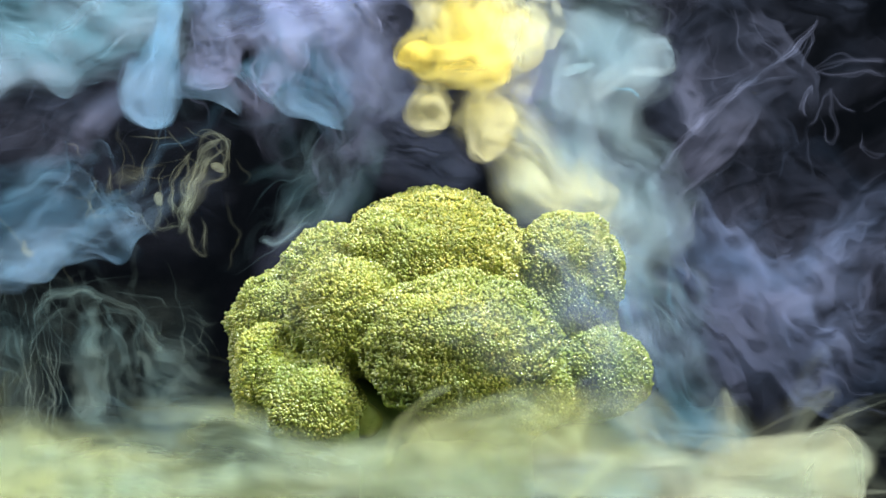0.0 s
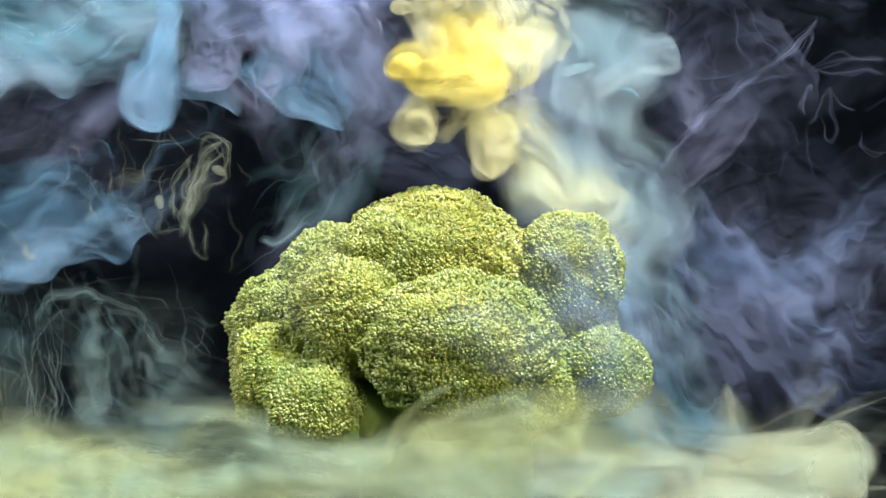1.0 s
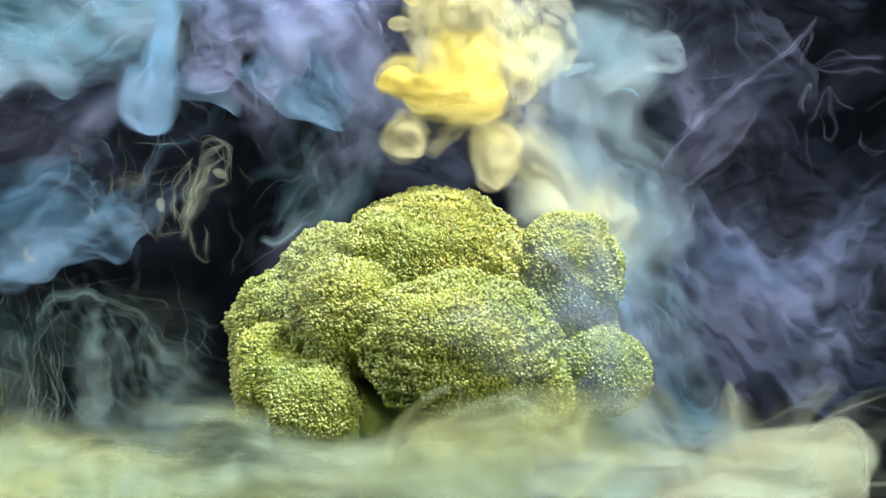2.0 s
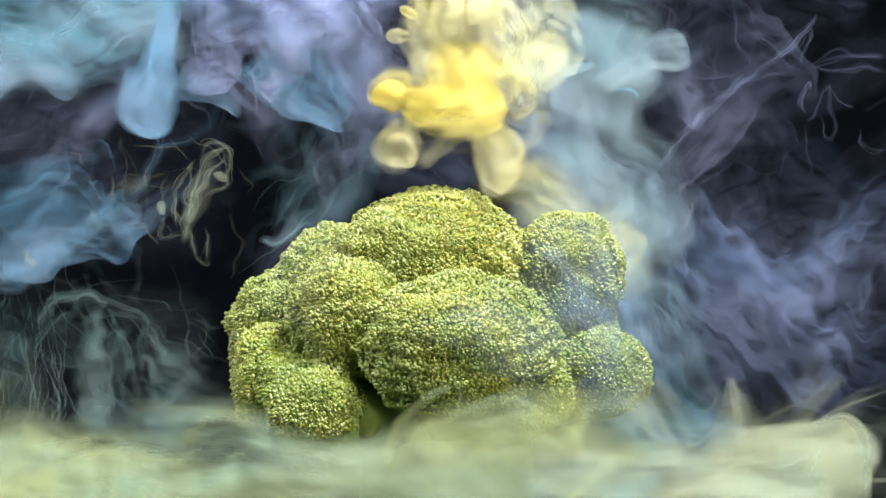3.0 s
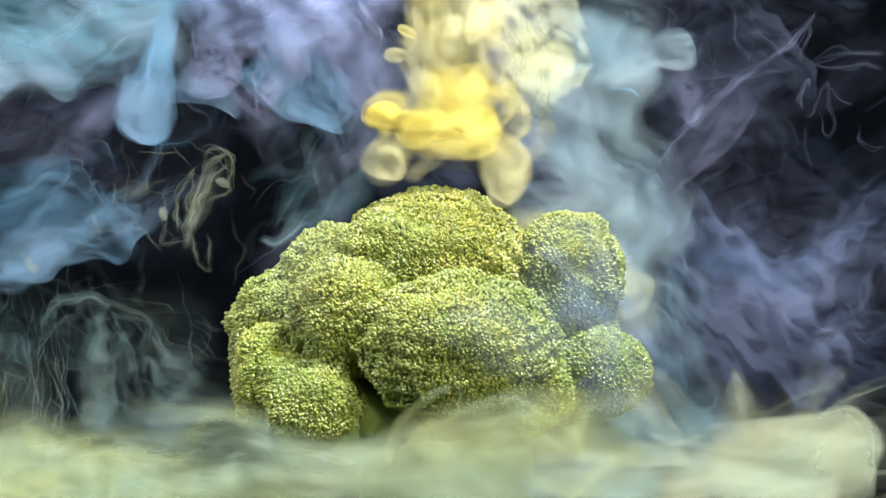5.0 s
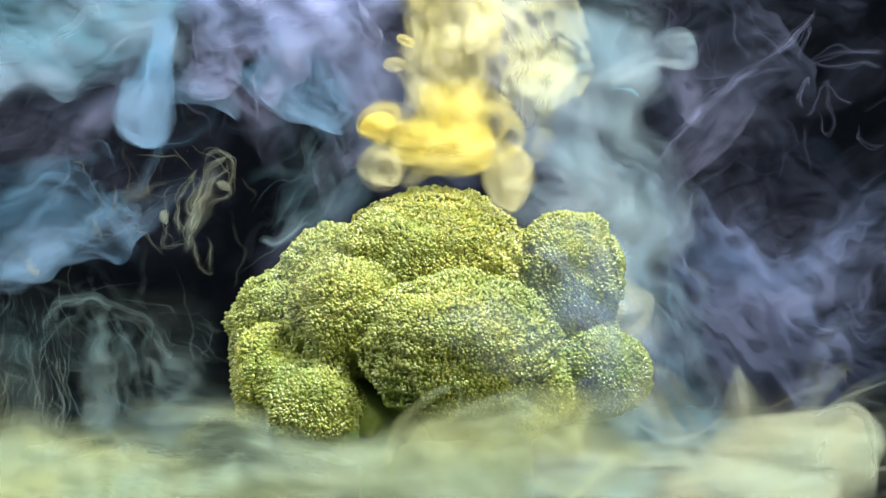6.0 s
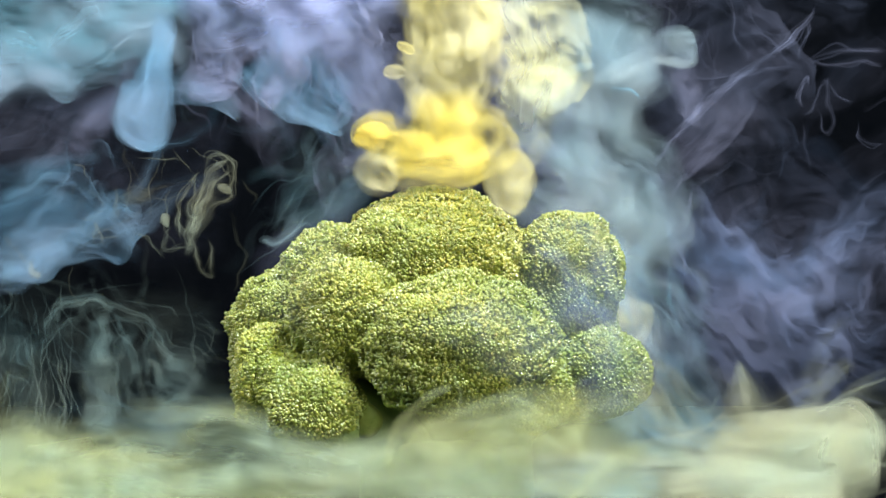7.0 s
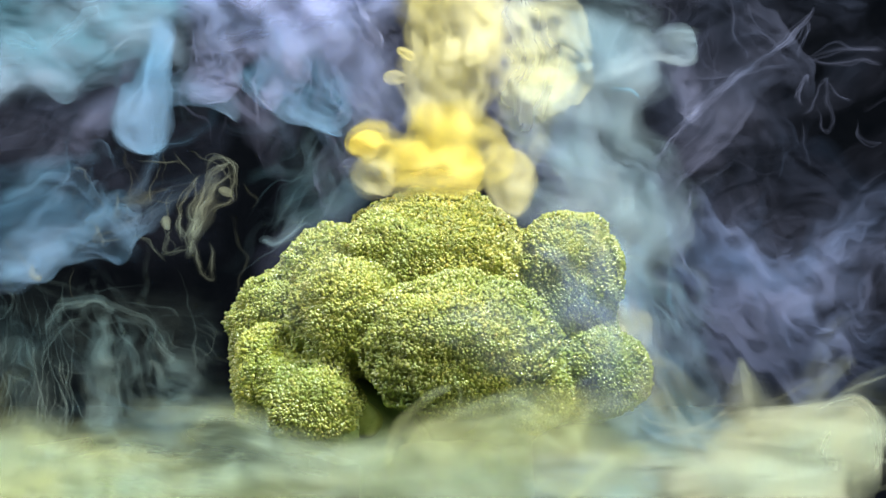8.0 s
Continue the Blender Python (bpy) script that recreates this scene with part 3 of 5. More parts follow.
ink("ink_cloud", [wisp([(-196.4, 70, 154.7, 19.1), (-158.1, 70, 150.5, 19.1), (-132.6, 70, 150.5, 14.9), (-111.4, 70, 159.0, 8.5)], 0.042, 0.1, 0.6, 11, 0.1),
                  wisp([(-112.5, 60, 162.0, 5.0), (-123.9, 60, 143.2, 7.1), (-138.5, 60, 130.7, 5.8), (-159.4, 60, 124.4, 5.0)], 0.144, 0.4, 0.6, 111, 0.2),
                  wisp([(-182.7, 80, 136.3, 30.3), (-126.4, 80, 119.0, 30.3), (-78.8, 80, 125.5, 21.6)], 0.027, 0.05, 0.6, 131),
                  tangle((-149.0, 60, 143.2), (26, 8, 14), (1, 0, 0.4), 18, 40, 4.0, 0.03, 14),
                  tangle((-143.4, 55, 142.7), (30, 6, 16), (1, 0, 0.5), 12, 38, 0.6, 0.12, 75, 0.3)],
    LILAC, "thin lilac-grey ink drifting over black", SOFT, 5)
ink("ink_cloud", [wisp([(-181.0, 50, 113.6, 12.3), (-148.2, 50, 111.6, 11.3), (-121.6, 50, 113.6, 9.4), (-99.1, 50, 120.2, 4.5)], 0.188, 0.2, 0.6, 12, 0.1),
                  wisp([(-184.4, 60, 84.8, 8.3), (-155.2, 60, 88.9, 7.1), (-130.2, 60, 100.4, 5.0), (-102.0, 60, 117.1, 2.1)], 0.35, 0.3, 0.6, 13, 0.1),
                  tangle((-138.0, 50, 105.4), (32, 6, 10), (1, 0, 0.35), 24, 36, 3.2, 0.163, 15, 0.3),
                  tangle((-134.6, 45, 105.3), (34, 4, 10), (1, 0, 0.35), 12, 36, 0.5, 0.375, 76, 0.2),
                  film([(-175.5, 46, 94.2, 13.00), (-151.2, 46, 96.0, 12.60), (-132.9, 46, 100.9, 10.57), (-114.6, 46, 107.8, 8.53), (-98.3, 46, 117.6, 3.66)], 0.4, 695, -0.8, 0.15)],
    BLUE, "blue ink sheet slanting over black", SOFT, 51)
ink("ink_wisp", [wisp([(-68.4, 50, 98.5, 1.2), (-58.1, 50, 98.5, 3.3), (-41.8, 50, 105.4, 7.0), (-27.4, 50, 119.8, 7.0), (-17.2, 50, 134.1, 4.9)], 0.13, 0.4, 0.6, 14, 0.1),
                 wisp([(-67.6, 50, 98.1, 0.8), (-58.1, 50, 97.3, 1.0), (-45.9, 50, 99.7, 0.8)], 0.3, 0.4, 0.6, 141, 0.1),
                 wisp([(-64.6, 70, 150.5, 10.6), (-47.6, 70, 125.0, 12.8), (-56.1, 70, 99.5, 10.6)], 0.05, 0.2, 0.6, 15, 0.1),
                 tangle((-39.7, 50, 121.8), (20, 6, 22), (0.7, 0, 1), 14, 34, 2.6, 0.08, 17),
                  tangle((-41.4, 45, 115.5), (22, 5, 20), (0.8, 0, 0.9), 18, 34, 0.5, 0.25, 77, 0.3)],
    TEAL, "faint teal ink wisp", SILK, 6)
strands_left = ink("ink_wisp", [strand([(-82.2, 5, 122.3, 0.56), (-86.5, 5, 115.8, 0.75), (-87.6, 5, 108.3, 0.75), (-85.9, 5, 100.4, 0.94)], 0.21, 300, 3),
                 strand([(-71.9, 5, 128.5, 0.56), (-77.1, 5, 123.3, 0.75), (-82.2, 5, 113.9, 0.94), (-84.0, 5, 102.7, 0.94), (-85.0, 5, 98.0, 0.56)], 0.21, 310, 3),
                 strand([(-74.7, 5, 121.4, 0.75), (-79.4, 5, 113.0, 0.94), (-83.1, 5, 104.5, 0.94), (-85.4, 5, 98.0, 0.75)], 0.21, 320, 3),
                 strand([(-80.9, 5, 121.4, 0.56), (-76.6, 5, 128.5, 0.75), (-71.5, 5, 127.0, 0.75), (-69.6, 5, 119.5, 0.75), (-71.9, 5, 114.8, 0.94), (-75.6, 5, 112.0, 0.75), (-80.9, 5, 107.4, 0.75)], 0.21, 330, 3),
                 strand([(-84.0, 5, 102.7, 0.75), (-81.8, 5, 95.2, 0.75), (-80.1, 5, 89.2, 0.75), (-77.9, 5, 89.6, 0.75), (-77.1, 5, 97.1, 0.56), (-77.5, 5, 101.2, 0.37)], 0.21, 340, 2),
                 strand([(-69.7, 3, 125.0, 0.37), (-74.4, 3, 121.3, 0.56), (-76.2, 3, 115.7, 0.56), (-80.9, 3, 112.0, 0.56), (-82.8, 3, 105.4, 0.37)], 0.168, 350, 2),
                 strand([(-84.6, 3, 121.3, 0.37), (-82.8, 3, 115.7, 0.56), (-84.3, 3, 110.1, 0.56), (-80.9, 3, 106.4, 0.37)], 0.147, 355, 2),
                 strand([(-108.8, 7, 119.6, 0.38), (-109.4, 7, 114.9, 0.56), (-108.3, 7, 111.7, 0.75), (-109.0, 7, 109.1, 0.56)], 0.168, 360, 2),
                 strand([(-91.0, 7, 105.5, 0.56), (-93.4, 7, 101.8, 0.56), (-94.0, 7, 98.0, 0.56), (-91.0, 7, 97.4, 0.56), (-85.3, 7, 98.2, 0.56)], 0.168, 365, 2),
                 strand([(-105.1, 7, 103.6, 0.38), (-98.9, 7, 102.3, 0.38), (-96.6, 7, 98.0, 0.38), (-94.4, 7, 95.6, 0.56)], 0.126, 370, 2),
                 strand([(-119.2, 7, 118.1, 0.28), (-115.4, 7, 113.6, 0.38), (-111.7, 7, 109.1, 0.19)], 0.084, 375, 1),
                 strand([(-126.3, 7, 93.3, 0.28), (-125.2, 7, 85.8, 0.28), (-122.6, 7, 79.8, 0.38)], 0.084, 380, 1),
                 strand([(-147.4, 7, 103.6, 0.38), (-142.7, 7, 97.1, 0.56), (-138.0, 7, 91.1, 0.75)], 0.105, 385, 2),
                 strand([(-107.9, 7, 133.7, 0.38), (-105.6, 7, 128.6, 0.38), (-102.3, 7, 121.5, 0.28), (-100.0, 7, 115.9, 0.19)], 0.084, 390, 1),
                 strand([(-91.0, 7, 121.5, 0.38), (-96.6, 7, 118.1, 0.56), (-103.2, 7, 117.4, 0.75), (-109.8, 7, 114.9, 0.56)], 0.092, 395, 2),
                 strand([(-67.5, 7, 121.5, 0.38), (-63.7, 7, 115.9, 0.38), (-65.0, 7, 112.1, 0.19)], 0.063, 398, 1),
                 strand([(-72.2, 7, 110.2, 0.56), (-68.4, 7, 97.1, 0.56), (-69.4, 7, 83.9, 0.38)], 0.063, 399, 1),
                 film([(-73.0, 6, 124.3, 3.38), (-79.2, 6, 113.9, 4.50), (-84.2, 6, 101.8, 2.81), (-85.2, 6, 95.2, 1.13)], 0.096, 401),
                 wisp([(-73.6, 4, 119.8, 1.31), (-71.5, 4, 118.3, 1.87), (-70.2, 4, 116.5, 1.31)], 0.3, 0.7, 0.8, 402),
                 wisp([(-93.8, 6, 109.1, 1.13), (-91.9, 6, 107.6, 1.69), (-91.0, 6, 105.3, 0.94)], 0.24, 0.7, 0.8, 403),
                 wisp([(-139.2, 6, 94.8, 0.56), (-137.3, 6, 91.4, 1.31), (-134.7, 6, 89.6, 1.88)], 0.27, 0.6, 0.8, 404),
                 film([(-95.9, 8, 116.3, 2.26), (-102.5, 8, 114.8, 2.64), (-108.1, 8, 115.5, 1.70)], 0.12, 405),
                 tangle((-112.0, 5, 108.5), (22, 5, 8), (0.9, 0, 0.3), 10, 9, 0.35, 0.3, 406, 0.7),
                 tangle((-100.0, 5, 118.0), (24, 5, 14), (0.5, 0, -1), 12, 14, 0.2, 0.3, 407, 0.5)],
    CREAM, "knotted strands of cream-green ink", [(30, 0.8), (12, 0.7), (6, 0.4)], 7)
# green curtains
curtains = ink("ink_cloud", [wisp([(-116.9, 15, 75.1, 1.1), (-121.1, 15, 62.7, 3.8), (-118.3, 15, 47.4, 6.9), (-113.5, 15, 20.7, 15.3)], 0.132, 0.4, 0.6, 20, 0.1),
                  wisp([(-151.3, 20, 75.9, 7.7), (-145.5, 20, 52.7, 9.7), (-143.6, 20, 25.7, 11.6)], 0.055, 0.4, 0.6, 21, 0.15),
                  wisp([(-134.1, 10, 69.7, 0.8), (-131.1, 10, 77.8, 1.5), (-119.9, 10, 81.0, 1.7), (-112.3, 10, 75.3, 1.3), (-102.9, 10, 68.7, 0.8)], 0.11, 0.6, 0.6, 22, 0.1),
                  wisp([(-98.2, 10, 59.6, 0.9), (-87.8, 10, 52.6, 2.6), (-70.7, 10, 42.6, 1.9)], 0.11, 0.5, 0.6, 23, 0.15),
                  wisp([(-176.1, 60, 57.7, 27.1), (-121.8, 60, 53.5, 27.1), (-80.1, 60, 57.7, 18.8)], 0.019, 0.05, 0.6, 24),
                  wisp([(-107.1, 30, 40.1, 11.8), (-87.4, 30, 36.1, 11.8), (-69.7, 30, 30.2, 9.8)], 0.088, 0.2, 0.6, 241, 0.1),
                  tangle((-143.1, 15, 51.2), (9, 4, 26), (0.05, 0, -1), 30, 42, 0.45, 0.143, 30, 0.12),
                  tangle((-116.4, 15, 47.4), (12, 4, 26), (0.1, 0, -1), 26, 36, 1.6, 0.088, 31, 0.25),
                  tangle((-125.0, 15, 70.4), (20, 4, 14), (1, 0, 0.1), 12, 22, 1.2, 0.072, 32, 0.7),
                  tangle((-97.6, 12, 66.7), (18, 4, 10), (0.8, 0, -0.5), 14, 14, 0.35, 0.143, 33, 0.6),
                  tangle((-88.7, 15, 45.5), (20, 4, 14), (1, 0, -0.5), 14, 34, 2.0, 0.044, 34, 0.4)],
    MOSS, "sage-green ink curtains rising from the bottom", [(60, 4), (25, 2.6), (12, 1.2)], 8)
curtain_folds = ink("ink_wisp", [strand([(-134.1, 8, 66.6, 0.94), (-133.0, 8, 73.5, 1.51), (-127.9, 8, 78.2, 1.70), (-119.4, 8, 79.2, 1.51), (-112.3, 8, 76.0, 1.13), (-117.2, 8, 77.1, 0.75)], 0.168, 420, 3),
                 strand([(-136.4, 8, 62.8, 0.75), (-132.6, 8, 68.8, 1.13), (-127.0, 8, 72.6, 1.32), (-121.3, 8, 74.1, 0.75)], 0.105, 425, 2),
                 strand([(-98.3, 8, 67.9, 0.38), (-94.2, 8, 62.6, 0.75), (-91.4, 8, 60.3, 0.75), (-94.6, 8, 59.0, 0.57)], 0.168, 430, 2),
                 strand([(-112.3, 8, 76.0, 0.57), (-106.6, 8, 72.6, 0.57), (-102.5, 8, 69.8, 0.38), (-98.3, 8, 65.1, 0.38)], 0.105, 435, 2),
                 strand([(-85.5, 8, 72.6, 0.38), (-76.1, 8, 65.1, 0.38), (-72.3, 8, 57.5, 0.38)], 0.105, 440, 1),
                 strand([(-147.7, 8, 57.5, 0.57), (-142.0, 8, 65.1, 0.57), (-136.4, 8, 69.8, 0.57), (-130.7, 8, 66.9, 0.38)], 0.084, 445, 2),
                 strand([(-89.3, 8, 72.6, 0.38), (-92.1, 8, 76.4, 0.38), (-100.6, 8, 78.2, 0.38), (-110.0, 8, 80.1, 0.38)], 0.126, 450, 1),
                 film([(-112.9, 14, 75.2, 1.53), (-117.9, 14, 68.5, 3.05), (-119.0, 14, 57.1, 3.81), (-117.5, 14, 41.8, 4.96), (-116.7, 14, 28.4, 6.48)], 0.12, 460, 0.3),
                 film([(-110.9, 12, 74.3, 0.95), (-108.1, 12, 66.7, 1.52), (-104.8, 12, 57.2, 1.52), (-101.4, 12, 42.0, 2.66)], 0.112, 461),
                 film([(-98.0, 12, 62.5, 3.80), (-86.2, 12, 57.2, 4.94), (-76.7, 12, 49.6, 3.42), (-71.0, 12, 45.8, 1.14)], 0.14, 462, -0.8),
                 film([(-96.1, 14, 38.0, 2.67), (-90.4, 14, 45.6, 3.05), (-82.8, 14, 50.9, 2.67), (-73.2, 14, 49.4, 1.91)], 0.098, 463, 0.7),
                 film([(-113.3, 14, 47.5, 3.81), (-99.9, 14, 38.9, 4.58), (-86.6, 14, 37.6, 4.20), (-73.2, 14, 41.8, 2.67)], 0.098, 464, -0.7),
                 tangle((-140.0, 12, 46.0), (16, 4, 16), (0.06, 0, -1), 26, 36, 0.3, 0.315, 465, 0.07),
                 tangle((-112.0, 10, 58.0), (30, 5, 14), (0.4, 0, -1), 16, 22, 0.3, 0.21, 466, 0.5)],
    MOSS, "green ink folds arching over the curtains", [(40, 1.0), (14, 0.7), (7, 0.4)], 71)
# bottom bank
ink("ink_cloud", [wisp([(-174.9, 0, 15.5, 14.8), (-130.4, 0, 16.5, 15.7), (-97.1, 0, 15.5, 13.0), (-58.2, 0, 13.7, 11.1), (-30.4, 0, 10.0, 9.3)], 0.65, 0.1, 0.7, 25),
                  wisp([(-160.1, -40, 15.4, 13.6), (-122.8, -40, 17.1, 14.4), (-92.3, -40, 15.4, 11.2), (-61.7, -40, 17.1, 10.2), (-38.0, -40, 15.4, 10.2)], 0.75, 0.1, 0.7, 26),
                  wisp([(-170.6, 20, 23.8, 9.7), (-139.8, 20, 25.7, 10.8), (-116.6, 20, 23.8, 9.7)], 0.4, 0.1, 0.7, 261, 0.1),
                  tangle((-94.7, -20, 26.0), (60, 8, 8), (1, 0, 0.25), 40, 40, 3.0, 0.14, 36, 0.4),
                  tangle((-94.6, -45, 29.8), (60, 6, 8), (1, 0, 0.2), 20, 36, 0.6, 0.35, 78, 0.5)],
    LIME, "pale lime ink bank lying over the floor", SOFT, 9)
ink("ink_cloud", [wisp([(-113.9, 25, 28.9, 11.7), (-78.8, 25, 30.9, 12.9), (-61.2, 25, 25.0, 12.9), (-35.9, 25, 15.3, 11.7)], 0.26, 0.1, 0.6, 27, 0.1),
                  wisp([(27.1, -30, 18.8, 8.7), (47.9, -30, 24.0, 10.4), (68.7, -30, 20.6, 10.4)], 0.7, 0.1, 0.6, 28),
                  wisp([(56.0, 10, 38.4, 11.3), (74.9, 10, 30.9, 13.2), (97.6, 10, 19.5, 13.2)], 0.42, 0.1, 0.6, 281, 0.1),
                  tangle((-67.4, 0, 28.5), (40, 8, 10), (1, 0, -0.3), 24, 36, 3.0, 0.12, 37, 0.4)],
    TEAL, "teal ink haze along the bottom", SOFT, 10)
ink("ink_cloud", [wisp([(-34.1, -85, 25.2, 9.1), (-12.8, -85, 31.3, 12.2), (17.6, -85, 38.9, 12.9), (38.9, -85, 37.4, 12.2), (66.3, -85, 28.2, 10.6)], 0.279, 0.1, 0.5, 29, 0.3),
                  wisp([(-40.2, -85, 25.2, 4.6), (-18.9, -85, 37.4, 7.0), (2.4, -85, 46.2, 8.5), (26.8, -85, 49.2, 9.1), (48.1, -85, 49.5, 8.2), (63.3, -85, 45.9, 6.1)], 0.422, 0.05, 0.6, 30, 0.42),
                  wisp([(-92.0, -80, 21.3, 6.2), (-54.5, -80, 24.3, 9.2), (-28.3, -80, 24.3, 9.2), (2.5, -80, 23.5, 10.8), (27.1, -80, 23.5, 10.8)], 0.558, 0.1, 0.6, 31, 0.4),
                  wisp([(-20.2, -88, 28.7, 1.5), (-14.2, -88, 43.8, 1.8), (-5.1, -88, 55.9, 1.8), (0.9, -88, 59.5, 0.9)], 0.217, 0.4, 0.6, 312, 0.1),
                  wisp([(-12.6, -90, 41.1, 1.2), (2.4, -90, 53.1, 1.5), (17.4, -90, 55.8, 1.8), (32.4, -90, 50.1, 1.5), (41.4, -90, 35.1, 1.5)], 0.136, 0.4, 0.6, 313, 0.1),
                  wisp([(6.9, -92, 47.4, 2.4), (17.3, -92, 42.9, 3.0), (30.8, -92, 45.9, 2.4), (41.2, -92, 53.3, 1.2)], 0.155, 0.4, 0.6, 314, 0.1),
                  wisp([(-3.6, -90, 29.1, 1.2), (-5.1, -90, 41.1, 1.5), (-2.9, -90, 51.6, 1.2)], 0.155, 0.4, 0.6, 315, 0.1),
                  wisp([(32.6, -88, 28.7, 1.5), (44.7, -88, 40.8, 2.4), (59.8, -88, 42.3, 2.7), (71.8, -88, 31.8, 2.1)], 0.186, 0.4, 0.6, 316, 0.1),
                  wisp([(-55.9, -70, 39.9, 6.3), (-38.5, -70, 36.4, 6.9), (-22.4, -76, 38.2, 6.8), (-6.7, -84, 40.3, 7.6)], 0.31, 0.1, 0.6, 311, 0.42),
                  tangle((11.4, -92, 41.4), (60, 3, 9), (1, 0, 0.1), 24, 34, 0.6, 0.217, 79, 0.6),
                  tangle((-9.6, -92, 38.4), (12, 3, 8), (0.3, 0, 1), 16, 16, 0.5, 0.248, 80, 0.25)],
    LIME, "pale lime ink billow veiling the foot of the broccoli", [(80, 4), (30, 2.2), (14, 0.8)], 115)
billow = ink("ink_billow", [wisp([(79.0, -40, 23.9, 11.9), (94.3, -40, 28.7, 14.6), (111.3, -40, 29.7, 15.3), (121.5, -40, 30.4, 14.2), (129.1, -40, 25.6, 10.2)], 1.2, 0.3, 0.7, 32, 0),
                            wisp([(115.8, -42, 36.1, 9.1), (119.2, -42, 25.9, 9.1), (120.9, -42, 12.4, 8.4)], 0.5, 0.8, 0.7, 321, 0),
                            wisp([(59.2, -60, 17.5, 9.7), (91.6, -60, 20.7, 13.8), (115.9, -60, 20.7, 9.7)], 1.2, 0.1, 0.7, 33, 0),
                            wisp([(86.9, -40, 58.7, 1.0), (87.5, -40, 47.7, 5.8), (89.2, -40, 29.0, 11.9)], 0.2, 0.3, 0.7, 34, 0.1),
                            wisp([(55.3, -40, 52.8, 5.1), (68.9, -40, 42.6, 8.5), (80.7, -40, 25.6, 11.9)], 0.26, 0.1, 0.7, 341, 0.1),
                            tangle((102.1, -50, 35.5), (30, 5, 10), (1, 0, 0.3), 22, 36, 3.0, 0.14, 42, 0.4),
                  tangle((96.9, -58, 35.0), (34, 3, 12), (1, 0, 0.35), 30, 32, 0.6, 0.4, 81, 0.5),
                  film([(80.0, -44, 34.7, 6.72), (95.1, -44, 39.0, 6.39), (110.3, -44, 39.7, 6.05), (120.3, -44, 38.4, 6.39), (123.4, -44, 29.6, 5.71), (124.0, -44, 17.9, 5.04)], 0.6, 670, 0.8, 0.1),
                  film([(114.2, -48, 41.0, 2.33), (110.1, -48, 35.2, 3.33), (110.9, -48, 28.6, 3.66), (119.2, -48, 26.9, 4.00)], 0.5, 671, 0.5, 0.2),
                  film([(87.5, -40, 58.7, 0.68), (89.6, -40, 52.8, 3.73), (92.6, -40, 46.0, 5.77), (96.0, -40, 37.5, 7.46)], 0.15, 672, -0.7, 0.1)],
             CREAM, "dense cream ink billow with a rounded crest", [(60, 1.4), (22, 0.8)], 12)
ink("ink_cloud", [film([(-180.4, 15, 16.8, 15.29), (-138.3, 15, 18.4, 17.20), (-100.1, 15, 16.8, 16.24), (-63.8, 15, 14.6, 15.29), (-23.7, 15, 11.1, 13.38)], 0.8, 640, 0.0, 0.3),
                  film([(-156.9, -30, 18.8, 13.88), (-118.7, -30, 20.6, 15.62), (-84.0, -30, 18.8, 13.88), (-49.3, -30, 17.1, 12.15), (-14.6, -30, 17.1, 10.41)], 0.5, 641, 0.0, 0.3),
                  film([(-100.1, -50, 33.8, 9.94), (-73.6, -50, 37.2, 12.43), (-50.4, -50, 36.3, 12.43), (-30.5, -50, 32.2, 10.77), (-10.6, -50, 27.2, 8.29)], 0.45, 690, 0.0, 0.4),
                  film([(-60.7, -90, 36.6, 7.51), (-45.6, -90, 41.1, 9.01), (-30.6, -90, 39.6, 9.01), (-12.6, -90, 36.6, 9.01), (5.4, -90, 35.1, 7.51)], 0.3, 691, 0.0, 0.4)],
    LIME, "smooth pale lime ink lying on the floor", [(90, 4), (40, 2)], 142)
ink("ink_cloud", [film([(-46.2, -85, 31.3, 12.17), (-21.9, -85, 34.3, 13.69), (5.5, -85, 35.8, 15.21), (32.9, -85, 35.8, 14.45), (63.3, -85, 32.8, 13.69), (93.7, -85, 29.8, 12.17)], 0.24, 642, 0.0, 0.35),
                  film([(-33.8, -88, 25.7, 9.06), (-3.6, -88, 30.3, 12.07), (26.6, -88, 33.3, 12.83), (56.7, -88, 31.8, 12.07), (83.9, -88, 28.7, 10.56)], 0.24, 643, 0.0, 0.35)],
    CREAM, "smooth cream ink haze before the foot of the broccoli", [(90, 4), (40, 2)], 143)
# right side
ink("ink_cloud", [wisp([(72.7, 80, 207.8, 30.3), (94.4, 80, 164.5, 30.3), (113.8, 80, 116.9, 34.6), (133.3, 80, 77.9, 36.8), (159.3, 80, 43.3, 23.8)], 0.03, 0.1, 0.5, 35),
                  wisp([(181.9, 70, 103.7, 19.1), (147.9, 70, 82.5, 21.3), (109.7, 70, 65.5, 21.3), (79.9, 70, 44.2, 17.0)], 0.03, 0.1, 0.5, 36, 0.1),
                  tangle((118.2, 70, 118.6), (40, 12, 50), (1, 0, 0.5), 14, 44, 7.0, 0.027, 44, 0.6),
                  tangle((101.2, 70, 169.6), (26, 12, 30), (0.3, 0, -1), 16, 50, 6.0, 0.033, 45, 0.4),
                  tangle((113.9, 60, 124.4), (44, 10, 46), (1, 0, 0.6), 12, 44, 0.6, 0.048, 82, 0.5),
                  tangle((93.0, 60, 166.1), (26, 10, 28), (0.3, 0, -1), 10, 50, 0.6, 0.054, 83, 0.35)],
    LILAC, "lilac-grey ink haze full of fine folds", WILD, 13)
